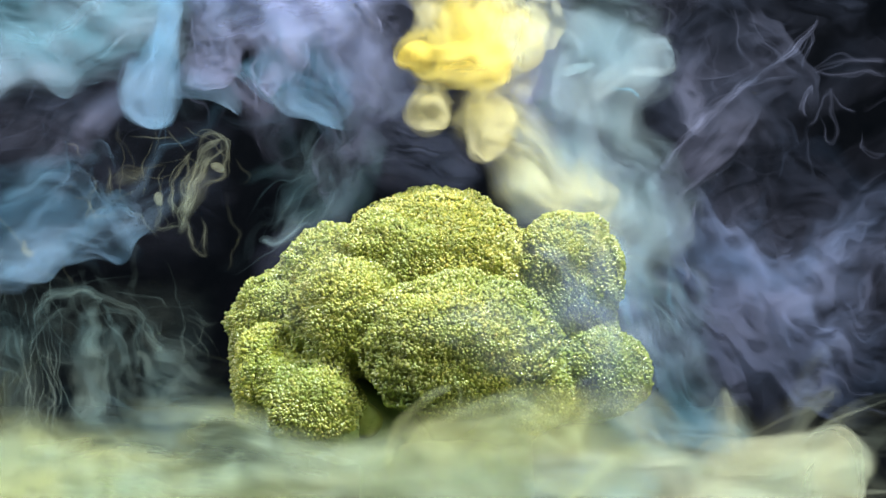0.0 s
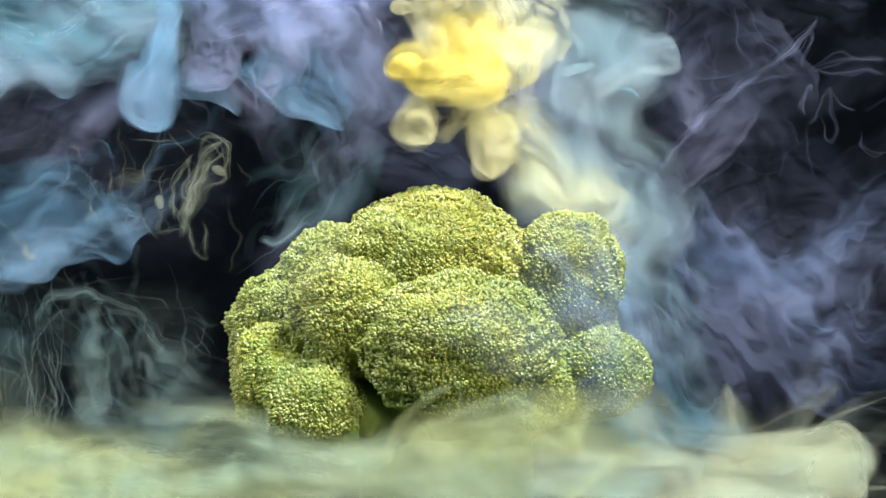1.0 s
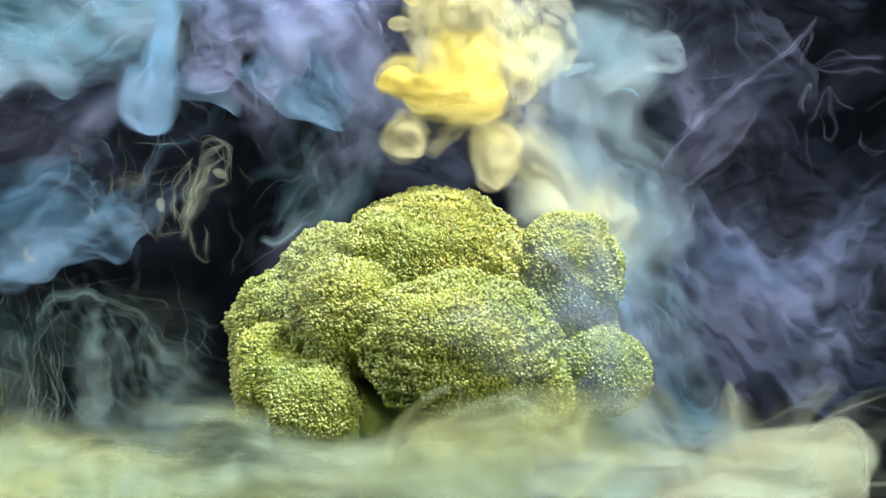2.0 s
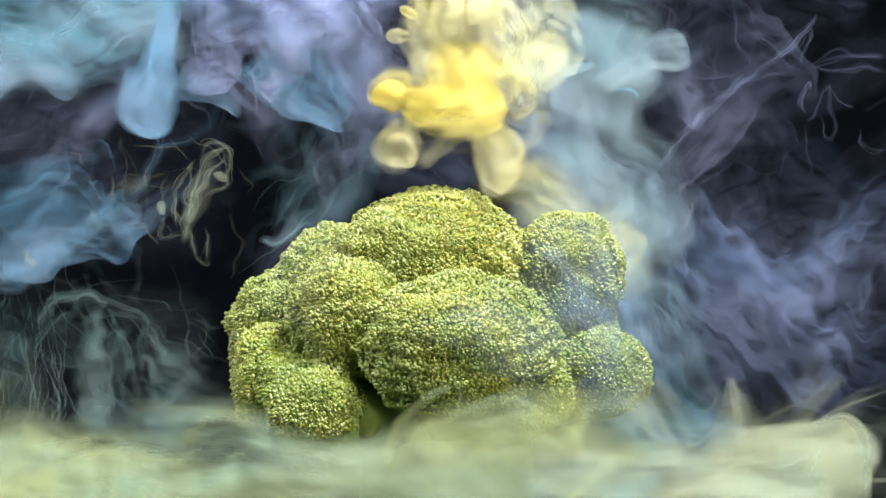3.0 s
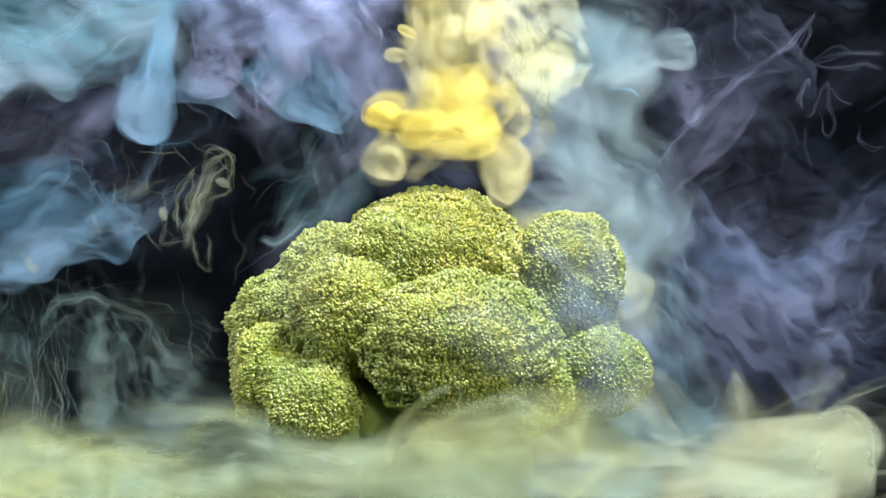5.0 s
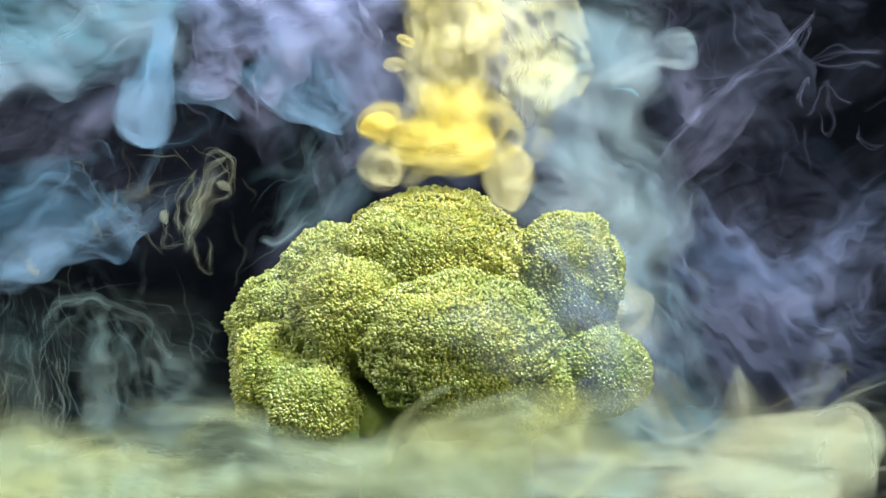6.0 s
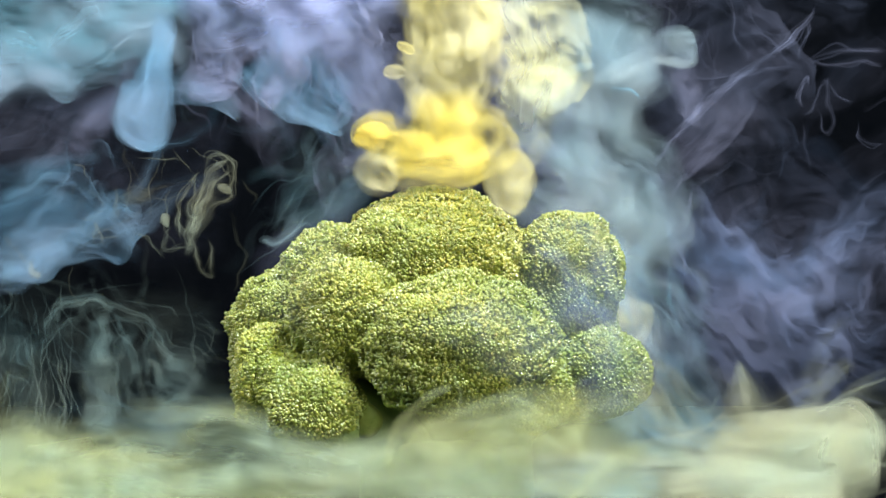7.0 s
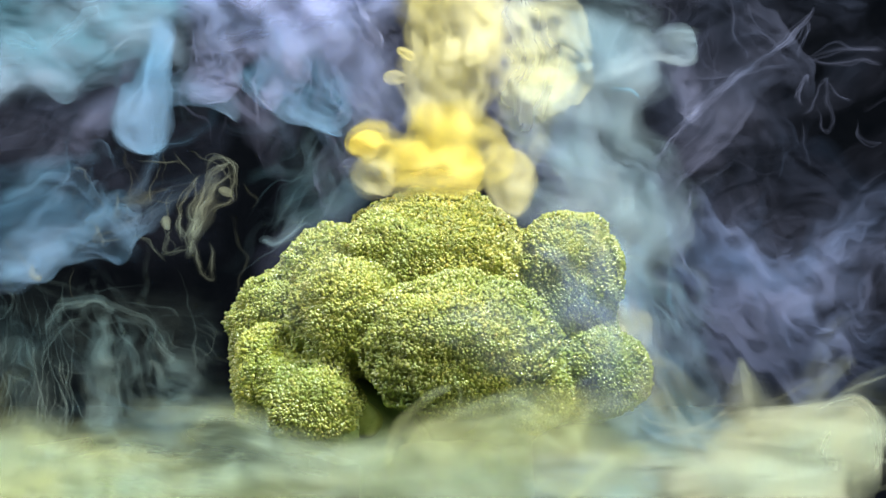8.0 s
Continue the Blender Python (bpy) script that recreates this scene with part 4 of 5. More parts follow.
ink("ink_cloud", [wisp([(82.6, 60, 118.2, 4.2), (101.4, 60, 95.2, 10.4), (132.7, 60, 70.2, 16.7), (178.6, 60, 36.8, 18.8)], 0.03, 0.2, 0.5, 361, 0.1),
                  wisp([(84.7, 60, 111.9, 3.3), (91.0, 60, 86.9, 8.3), (107.7, 60, 57.7, 12.5), (136.9, 60, 28.4, 12.5)], 0.024, 0.2, 0.5, 362, 0.1),
                  wisp([(178.6, 60, 124.4, 10.4), (155.6, 60, 97.3, 10.4), (124.3, 60, 84.8, 8.3), (93.0, 60, 95.2, 4.2)], 0.027, 0.2, 0.5, 363, 0.1),
                  tangle((107.7, 60, 82.7), (30, 10, 30), (0.8, 0, -1), 22, 46, 5.0, 0.045, 46, 0.3),
                  tangle((143.1, 60, 78.5), (34, 10, 30), (1, 0, -0.7), 22, 46, 5.0, 0.045, 47, 0.4),
                  tangle((146.6, 50, 95.2), (22, 8, 14), (0.7, 0, 1), 16, 30, 1.6, 0.096, 48, 0.4),
                  tangle((103.6, 50, 87.0), (26, 8, 26), (0.8, 0, -1), 18, 44, 0.55, 0.096, 84, 0.25),
                  tangle((136.4, 50, 74.7), (34, 8, 30), (1, 0, -0.7), 18, 44, 0.55, 0.096, 85, 0.4)],
    MIST, "blue ink folds streaming outward", WILD, 131)
threads_right = ink("ink_wisp", [strand([(130.7, 40, 179.6, 0.40), (129.7, 40, 175.1, 0.60), (120.7, 40, 165.5, 0.80), (110.7, 40, 157.5, 0.80), (96.0, 40, 147.0, 0.80), (89.6, 40, 141.0, 1.00), (81.9, 40, 129.7, 1.00), (73.5, 40, 121.7, 1.00)], 0.14, 500, 4),
                 strand([(129.7, 40, 174.5, 0.60), (123.7, 40, 166.5, 0.80), (113.7, 40, 159.9, 0.80), (103.6, 40, 153.8, 1.00), (92.6, 40, 143.4, 1.00), (84.6, 40, 133.4, 1.21), (75.5, 40, 123.3, 0.80)], 0.117, 510, 3),
                 strand([(100.6, 40, 153.4, 0.80), (109.7, 40, 155.5, 0.60), (119.7, 40, 157.1, 0.60), (126.7, 40, 157.1, 0.60)], 0.093, 515, 2),
                 strand([(129.7, 40, 175.1, 0.60), (129.3, 40, 169.5, 0.60), (126.9, 40, 163.9, 0.40), (127.7, 40, 159.5, 0.40)], 0.093, 520, 2),
                 strand([(103.6, 40, 183.6, 0.60), (109.7, 40, 175.5, 0.80), (117.7, 40, 166.5, 0.80), (123.7, 40, 159.5, 0.60), (133.8, 40, 157.1, 0.40)], 0.093, 525, 2),
                 strand([(101.6, 40, 183.6, 0.80), (103.6, 40, 173.5, 0.80), (107.6, 40, 163.5, 0.80), (108.7, 40, 158.5, 0.40)], 0.074, 530, 2),
                 strand([(128.5, 35, 143.9, 0.40), (127.3, 35, 148.5, 0.60), (129.7, 35, 152.9, 0.60), (130.7, 35, 150.9, 0.40)], 0.14, 535, 2),
                 strand([(135.0, 35, 150.9, 0.40), (137.6, 35, 151.9, 0.60), (138.4, 35, 142.9, 0.60), (136.8, 35, 135.0, 0.60), (133.7, 35, 135.8, 0.40), (134.4, 35, 144.9, 0.40)], 0.14, 540, 1),
                 strand([(127.5, 35, 140.5, 0.60), (132.5, 35, 142.9, 0.40), (135.2, 35, 149.3, 0.40), (138.0, 35, 152.1, 0.40)], 0.14, 545, 1),
                 strand([(138.4, 35, 150.9, 0.40), (142.4, 35, 147.7, 0.40), (146.6, 35, 145.7, 0.80)], 0.117, 550, 1),
                 strand([(147.0, 35, 138.6, 0.40), (147.8, 35, 133.8, 0.60), (151.4, 35, 130.6, 0.60), (155.5, 35, 131.0, 0.40)], 0.14, 555, 2),
                 strand([(128.5, 35, 156.9, 0.80), (138.4, 35, 161.8, 0.99), (148.4, 35, 163.2, 0.99), (155.9, 35, 164.4, 0.80)], 0.069, 560, 2),
                 strand([(130.5, 35, 158.8, 0.80), (140.4, 35, 157.3, 0.80), (148.4, 35, 160.4, 0.80), (155.9, 35, 159.2, 0.60)], 0.069, 565, 2),
                 strand([(126.5, 35, 139.9, 0.40), (127.9, 35, 129.0, 0.60), (128.9, 35, 119.1, 0.40)], 0.069, 570, 1),
                 strand([(91.2, 40, 117.3, 0.40), (86.6, 40, 107.3, 0.60), (85.2, 40, 97.2, 0.60), (86.0, 40, 89.2, 0.60), (87.0, 40, 84.8, 1.00)], 0.14, 575, 2),
                 strand([(108.7, 40, 92.2, 0.40), (112.7, 40, 87.6, 0.60), (117.7, 40, 83.2, 0.60), (123.7, 40, 79.1, 0.40)], 0.117, 580, 1),
                 strand([(81.1, 40, 76.1, 0.40), (82.7, 40, 73.5, 0.60), (85.2, 40, 71.9, 0.40)], 0.093, 585, 1),
                 strand([(145.2, 45, 42.5, 0.61), (149.3, 45, 39.4, 0.81), (155.3, 45, 38.0, 0.81), (159.0, 45, 38.4, 0.61)], 0.093, 590, 2),
                 strand([(133.0, 45, 54.6, 0.61), (141.1, 45, 50.6, 0.61), (147.2, 45, 44.5, 0.61), (153.3, 45, 44.5, 0.61)], 0.093, 595, 2),
                 film([(126.1, 50, 162.8, 6.14), (109.7, 50, 152.5, 9.21), (95.4, 50, 138.2, 10.24), (83.1, 50, 121.8, 8.19), (79.0, 50, 107.5, 4.09)], 0.105, 600, 0.8),
                 film([(106.7, 55, 182.0, 8.27), (114.9, 55, 171.7, 10.33), (127.3, 55, 159.3, 8.27), (135.6, 55, 144.8, 4.13)], 0.075, 601, 0.7),
                 film([(94.3, 55, 173.7, 5.37), (89.1, 55, 159.3, 6.20), (91.1, 55, 142.7, 5.79), (89.1, 55, 138.6, 2.07)], 0.09, 602)],
    LILAC, "lilac ink threads and folded films", [(40, 1.2), (18, 0.9), (9, 0.5)], 14)
ink("ink_wisp", [film([(82.9, 55, 117.9, 4.13), (94.3, 55, 104.5, 7.03), (112.9, 55, 84.9, 9.92), (135.6, 55, 60.1, 10.75), (164.5, 55, 37.3, 10.33)], 0.2, 620, 0.75),
                 film([(81.3, 58, 113.9, 2.91), (90.6, 58, 95.2, 6.24), (105.2, 58, 70.3, 9.15), (128.0, 58, 49.5, 9.56), (157.1, 58, 32.9, 8.31)], 0.16, 621, -0.7),
                 film([(167.7, 52, 121.9, 8.22), (151.3, 52, 107.5, 8.22), (136.9, 52, 93.2, 7.81), (126.6, 52, 74.7, 6.99), (124.5, 52, 54.1, 4.11)], 0.2, 622, 0.7),
                 film([(165.5, 58, 99.4, 8.31), (144.7, 58, 95.2, 8.31), (123.9, 58, 89.0, 8.31), (105.2, 58, 95.2, 7.07), (90.6, 58, 107.7, 4.99)], 0.15, 623, -0.7),
                 film([(86.1, 56, 97.3, 4.14), (85.1, 56, 78.6, 6.21), (90.3, 56, 62.1, 7.45), (102.7, 56, 45.5, 7.04), (113.1, 56, 33.1, 4.14)], 0.15, 624, 0.6),
                 film([(161.9, 60, 70.2, 8.35), (149.4, 60, 61.8, 10.43), (134.8, 60, 45.1, 9.60), (124.3, 60, 36.8, 6.26)], 0.14, 625),
                 film([(93.4, 50, 78.8, 2.05), (111.8, 50, 70.6, 5.32), (130.2, 50, 54.3, 6.14), (146.6, 50, 44.0, 2.87)], 0.12, 626, 0.6),
                 film([(124.1, 50, 62.4, 3.28), (130.2, 50, 70.6, 4.09), (142.5, 50, 70.6, 3.69), (154.8, 50, 62.4, 2.46)], 0.12, 627, -0.6)],
    MIST, "broad blue-grey ink films streaming down", [(60, 4), (26, 3), (12, 1.2)], 141)
ink("ink_cloud", [wisp([(44.2, 50, 185.3, 14.3), (56.5, 50, 148.4, 18.4), (60.6, 50, 117.7, 18.4), (66.7, 50, 93.2, 14.3), (72.9, 50, 66.5, 10.2)], 0.26, 0.05, 0.6, 42, 0.1),
                  wisp([(19.3, 40, 109.3, 8.0), (39.4, 40, 109.3, 12.0), (63.5, 40, 103.2, 12.0)], 0.26, 0.1, 0.6, 43, 0.1),
                  wisp([(36.7, 60, 191.2, 12.5), (57.6, 60, 174.5, 14.6), (74.3, 60, 157.8, 10.4)], 0.2, 0.1, 0.6, 431, 0.1),
                  tangle((58.0, 45, 131.7), (18, 6, 36), (0.2, 0, -1), 34, 40, 3.4, 0.07, 58, 0.35),
                  tangle((74.2, 45, 89.1), (12, 6, 26), (0.1, 0, -1), 26, 34, 2.6, 0.12, 59, 0.3),
                  wisp([(47.4, 40, 163.5, 3.2), (49.6, 40, 159.7, 3.6), (50.6, 40, 156.5, 2.0)], 0.4, 0.4, 0.8, 432),
                  tangle((57.4, 40, 131.4), (20, 5, 40), (0.2, 0, -1), 20, 36, 0.6, 0.25, 86, 0.35),
                  film([(45.2, 62, 199.9, 23.04), (53.6, 62, 162.2, 27.22), (64.1, 62, 118.2, 25.13), (70.4, 62, 74.3, 18.85), (78.7, 62, 40.8, 12.57)], 0.22, 650, 0.0, 0.3),
                  film([(30.2, 56, 140.8, 12.42), (48.9, 56, 124.2, 16.57), (65.4, 56, 107.6, 14.50), (73.7, 56, 86.9, 10.35)], 0.16, 651, 0.0, 0.3)],
    SAGE, "pale sage ink cloud behind the broccoli", SOFT, 15)
ink("ink_wisp", [wisp([(63.2, 25, 103.0, 2.3), (64.0, 25, 87.4, 3.1), (63.2, 25, 65.9, 2.3)], 0.4, 0.2, 0.6, 44, 0.1),
                 wisp([(68.8, 35, 109.1, 3.2), (71.8, 35, 99.2, 4.0), (70.8, 35, 89.2, 2.8)], 0.14, 0.3, 0.6, 441, 0.1),
                 wisp([(58.1, 35, 150.9, 0.6), (62.8, 35, 150.9, 0.8), (68.4, 35, 150.3, 0.6)], 0.5, 0.3, 0.6, 442, 0.1),
                 wisp([(62.9, 20, 72.0, 7.7), (72.6, 20, 48.9, 11.6), (84.2, 20, 29.6, 13.5), (91.9, 20, 10.3, 11.6)], 0.22, 0.1, 0.6, 45, 0.1),
                 tangle((76.4, 20, 54.7), (14, 5, 26), (0.35, 0, -1), 22, 36, 2.4, 0.12, 60, 0.25),
                  tangle((73.8, 15, 57.0), (12, 4, 26), (0.35, 0, -1), 22, 36, 0.5, 0.35, 87, 0.2)],
    CYAN, "pale cyan ink streaming past the broccoli", SILK, 16)
curl = ink("ink_curl", [wisp([(73.5, 40, 159.9, 4.02), (82.5, 40, 163.5, 7.23), (92.8, 40, 165.1, 7.23)], 0.42, 0.6, 0.8, 46, 0, 0.5),
                        film([(75.9, 36, 158.0, 1.99), (81.9, 36, 157.4, 2.79), (88.9, 36, 159.4, 2.39), (91.3, 36, 164.9, 1.99)], 0.25, 461, -0.6),
                        film([(61.9, 44, 149.9, 4.86), (70.0, 44, 156.9, 5.26), (80.2, 44, 162.0, 4.86)], 0.2, 462)],
           SAGE, "sage ink curl rolling over at its end", [(30, 1.2), (12, 0.4)], 17)
ink("ink_wisp", [wisp([(24.5, -45, 78.4, 10.1), (46.3, -45, 91.8, 11.7), (56.3, -45, 61.6, 11.7), (42.9, -45, 48.2, 11.7)], 0.09, 0.1, 0.4, 47, 0.1),
                 wisp([(-24.1, -45, 105.2, 10.1), (-37.6, -45, 91.8, 11.7), (-27.5, -45, 75.0, 10.1)], 0.04, 0.1, 0.4, 471, 0.1),
                  film([(-12.8, -85, 76.9, 9.13), (2.4, -85, 75.4, 13.69), (22.2, -85, 72.3, 15.21), (42.0, -85, 64.7, 13.69), (52.6, -85, 58.7, 9.13)], 0.1, 685),
                  film([(19.5, -45, 103.6, 8.38), (37.9, -45, 95.2, 11.74), (48.0, -45, 81.8, 11.74), (51.3, -45, 65.0, 11.74), (51.3, -45, 48.2, 10.06)], 0.16, 686)],
    MIST, "thin veil of ink before the florets", SOFT, 18)

# fine specks of undissolved pigment
def make_specks():
    rng = np.random.default_rng(77)
    n = 90
    at = np.stack([rng.uniform(-145, -65, n), rng.uniform(-10, 30, n), rng.uniform(40, 135, n)], 1)
    more = np.stack([rng.uniform(-150, 150, n), rng.uniform(0, 50, n), rng.uniform(20, 180, n)], 1)
    at = np.vstack([at, more[:40]])
    ball = np.array([(1, 0, 0), (-1, 0, 0), (0, 1, 0), (0, -1, 0), (0, 0, 1), (0, 0, -1)])
    faces = np.array([(0, 2, 4), (2, 1, 4), (1, 3, 4), (3, 0, 4), (2, 0, 5), (1, 2, 5), (3, 1, 5), (0, 3, 5)])
    r = rng.uniform(0.05, 0.16, len(at)) * np.where(rng.random(len(at)) < 0.1, 1.6, 1)
    verts = at[:, None] + ball[None] * r[:, None, None]
    tagged(arrays_object("ink_speck", verts.reshape(-1, 3) / 1000, (faces[None] + 6 * np.arange(len(at))[:, None, None]).reshape(-1, 3), CREAM, None, True), "scattered pale specks of pigment", "ink speck", "", "stuff")


make_specks()

# the yellow plume, sinking in lobes
plume = tagged(new("ink_plume"), "bright yellow ink plume sinking onto the broccoli", "ink plume")
plume.location = [c / 1000 for c in (2.9, -5, 181.3)]
FOLD = [(20, 0.9), (9, 0.45)]
left_lobe = ink("lobe", [wisp([(-25.5, -5, 140.1, 4.40), (-20.5, -5, 139.9, 5.50), (-14.8, -5, 139.9, 4.77)], 2.6, 0.6, 0.95, 50),
    wisp([(-26.8, -5, 140.6, 6.97), (-20.0, -5, 141.0, 7.88), (-12.5, -5, 141.0, 6.97)], 0.5, 0.85, 0.95, 501),
    wisp([(-17.2, -5, 139.2, 5.50), (-9.9, -5, 137.7, 6.23), (-0.7, -5, 137.0, 6.97)], 1.0, 0.3, 0.9, 502, 0.1),
    film([(-22.4, -12, 145.7, 2.53), (-15.2, -12, 144.8, 3.25), (-7.9, -12, 140.3, 3.25), (-0.7, -12, 138.5, 2.17)], 0.20, 503, 0.6)],
    YELLOW, "", FOLD, 20, plume, (-19.9, -5, 140.3))
low_lobe = ink("lobe", [wisp([(-15.3, -8, 134.3, 6.19), (-16.8, -8, 125.2, 8.56), (-14.2, -8, 116.7, 4.92)], 0.7, 0.7, 0.9, 51, 0.1, 0.3),
    film([(-21.2, -12, 124.7, 1.30), (-18.7, -12, 127.3, 2.17), (-15.1, -12, 127.3, 2.17), (-12.7, -12, 124.6, 2.17), (-13.0, -12, 121.0, 2.17), (-15.9, -12, 118.8, 2.17), (-19.4, -12, 119.4, 2.17), (-21.4, -12, 122.4, 1.30)], 0.40, 511, 0.5),
    film([(-12.5, -12, 117.5, 0.98), (-16.1, -12, 116.5, 1.63), (-19.7, -12, 117.3, 1.63), (-22.5, -12, 119.8, 1.63), (-23.8, -12, 123.3, 1.63), (-23.2, -12, 127.0, 1.63), (-21.0, -12, 130.0, 1.63), (-17.6, -12, 131.5, 0.98)], 0.25, 512, -0.6),
    film([(-12.5, -10, 116.9, 2.18), (-7.1, -10, 121.5, 2.90), (1.1, -10, 126.9, 3.63), (12.0, -10, 129.6, 3.99)], 0.23, 513, -0.7),
    film([(-9.0, -6, 116.2, 0.73), (-7.7, -6, 123.5, 3.29), (-2.6, -6, 129.0, 4.76), (6.6, -6, 131.8, 5.12)], 0.17, 514, -0.6),
    film([(-7.2, 0, 128.2, 3.70), (3.0, 0, 126.7, 4.45), (12.2, 0, 128.2, 4.82), (21.5, 0, 132.2, 3.70)], 0.12, 515, -0.8)],
    PALE_YELLOW, "", FOLD, 21, plume, (-16.8, -8, 123.4))
right_lobe = ink("lobe", [wisp([(16.6, -8, 135.2, 6.56), (19.7, -8, 123.4, 8.38), (19.3, -8, 112.3, 6.19)], 0.75, 0.6, 0.9, 53, 0.1, 0.25),
    film([(18.1, -12, 124.6, 1.19), (18.3, -12, 128.3, 1.99), (20.6, -12, 130.8, 1.99), (23.7, -12, 130.5, 1.99), (25.6, -12, 127.6, 1.99), (25.3, -12, 124.0, 1.99), (22.9, -12, 121.6, 1.99), (19.9, -12, 122.1, 1.19)], 0.35, 531, 0.5),
    film([(14.1, -12, 131.3, 2.53), (13.0, -12, 122.3, 2.71), (15.5, -12, 114.1, 2.71), (20.9, -12, 112.3, 2.35), (26.0, -12, 118.7, 1.99)], 0.25, 532, -0.6),
    film([(10.2, -6, 135.4, 4.76), (17.6, -6, 129.0, 5.49), (22.1, -6, 120.8, 4.76), (20.3, -6, 114.4, 2.93)], 0.25, 533, 0.4)],
    PALE_YELLOW, "", FOLD, 22, plume, (20.2, -8, 123.4))
core = ink("body", [wisp([(-15.4, -5, 137.7, 5.87), (-4.4, -5, 136.2, 7.33), (8.4, -5, 136.6, 9.16), (22.2, -5, 136.4, 7.33)], 1.5, 0.3, 0.9, 54),
    wisp([(5.7, -5, 159.3, 9.53), (8.1, -5, 148.3, 11.36), (8.4, -5, 134.6, 8.43)], 1.1, 0.2, 0.9, 55),
    film([(-11.5, -14, 133.8, 4.31), (-0.7, -14, 131.5, 4.67), (10.1, -14, 132.0, 5.39), (20.9, -14, 135.6, 5.39)], 0.40, 541, -0.7),
    film([(13.6, -16, 154.2, 4.65), (20.8, -16, 147.1, 5.37), (23.4, -16, 138.1, 4.65), (19.0, -16, 131.0, 3.22)], 0.35, 551, 0.6),
    film([(-2.5, -14, 156.3, 3.96), (-1.6, -14, 147.3, 4.67), (1.1, -14, 139.2, 4.67), (10.1, -14, 134.7, 3.96)], 0.35, 552, -0.6),
    film([(5.6, -16, 147.1, 1.93), (9.5, -16, 150.3, 3.22), (14.6, -16, 150.1, 3.22), (18.3, -16, 146.6, 3.22), (18.7, -16, 141.6, 3.22), (15.7, -16, 137.5, 3.22), (10.7, -16, 136.4, 3.22), (6.3, -16, 138.9, 1.93)], 0.30, 553, 0.5)],
    YELLOW, "", [(30, 1.6), (12, 0.8), (6, 0.2)], 23, plume, (8.4, -5, 139.2))
shoulder = ink("lobe", [wisp([(16.5, 5, 157.9, 10.11), (28.8, 5, 156.0, 12.35), (41.0, 5, 152.8, 10.11)], 0.42, 0.15, 0.9, 56),
    film([(21.6, -4, 155.0, 1.98), (23.9, -4, 159.3, 3.31), (28.2, -4, 161.6, 3.31), (33.0, -4, 160.9, 3.31), (36.6, -4, 157.6, 3.31), (37.6, -4, 152.9, 3.31), (35.8, -4, 148.4, 3.31), (31.7, -4, 145.8, 3.31), (26.8, -4, 146.0, 1.98)], 0.25, 561, 0.6),
    film([(33.4, -4, 157.5, 1.21), (35.1, -4, 155.5, 2.02), (35.3, -4, 153.0, 2.02), (33.9, -4, 150.8, 2.02), (31.5, -4, 149.9, 2.02), (29.1, -4, 150.7, 2.02), (27.5, -4, 152.8, 2.02), (27.6, -4, 155.3, 1.21)], 0.20, 562, -0.5),
    film([(21.6, 2, 173.3, 4.09), (27.2, 2, 165.9, 5.21), (28.1, 2, 154.7, 5.21), (25.3, 2, 143.6, 3.72)], 0.20, 563, 0.5),
    film([(29.1, 4, 143.8, 3.74), (32.9, 4, 138.2, 4.11), (29.1, 4, 130.7, 3.36), (27.3, 4, 123.2, 1.87)], 0.17, 564),
    film([(14.2, 4, 207.3, 14.94), (19.8, 4, 184.9, 15.88), (26.3, 4, 166.2, 16.81), (27.3, 4, 149.4, 14.01), (21.7, 4, 134.4, 9.34)], 0.5, 565),
    film([(21.5, 0, 187.8, 9.26), (32.6, 0, 173.0, 11.11), (37.2, 0, 158.2, 9.26), (33.5, 0, 143.3, 6.67)], 0.35, 566, 0.5)],
    STRAW, "", [(30, 1.6), (12, 1.0), (6, 0.4)], 24, plume, (30.1, 5, 154.1))
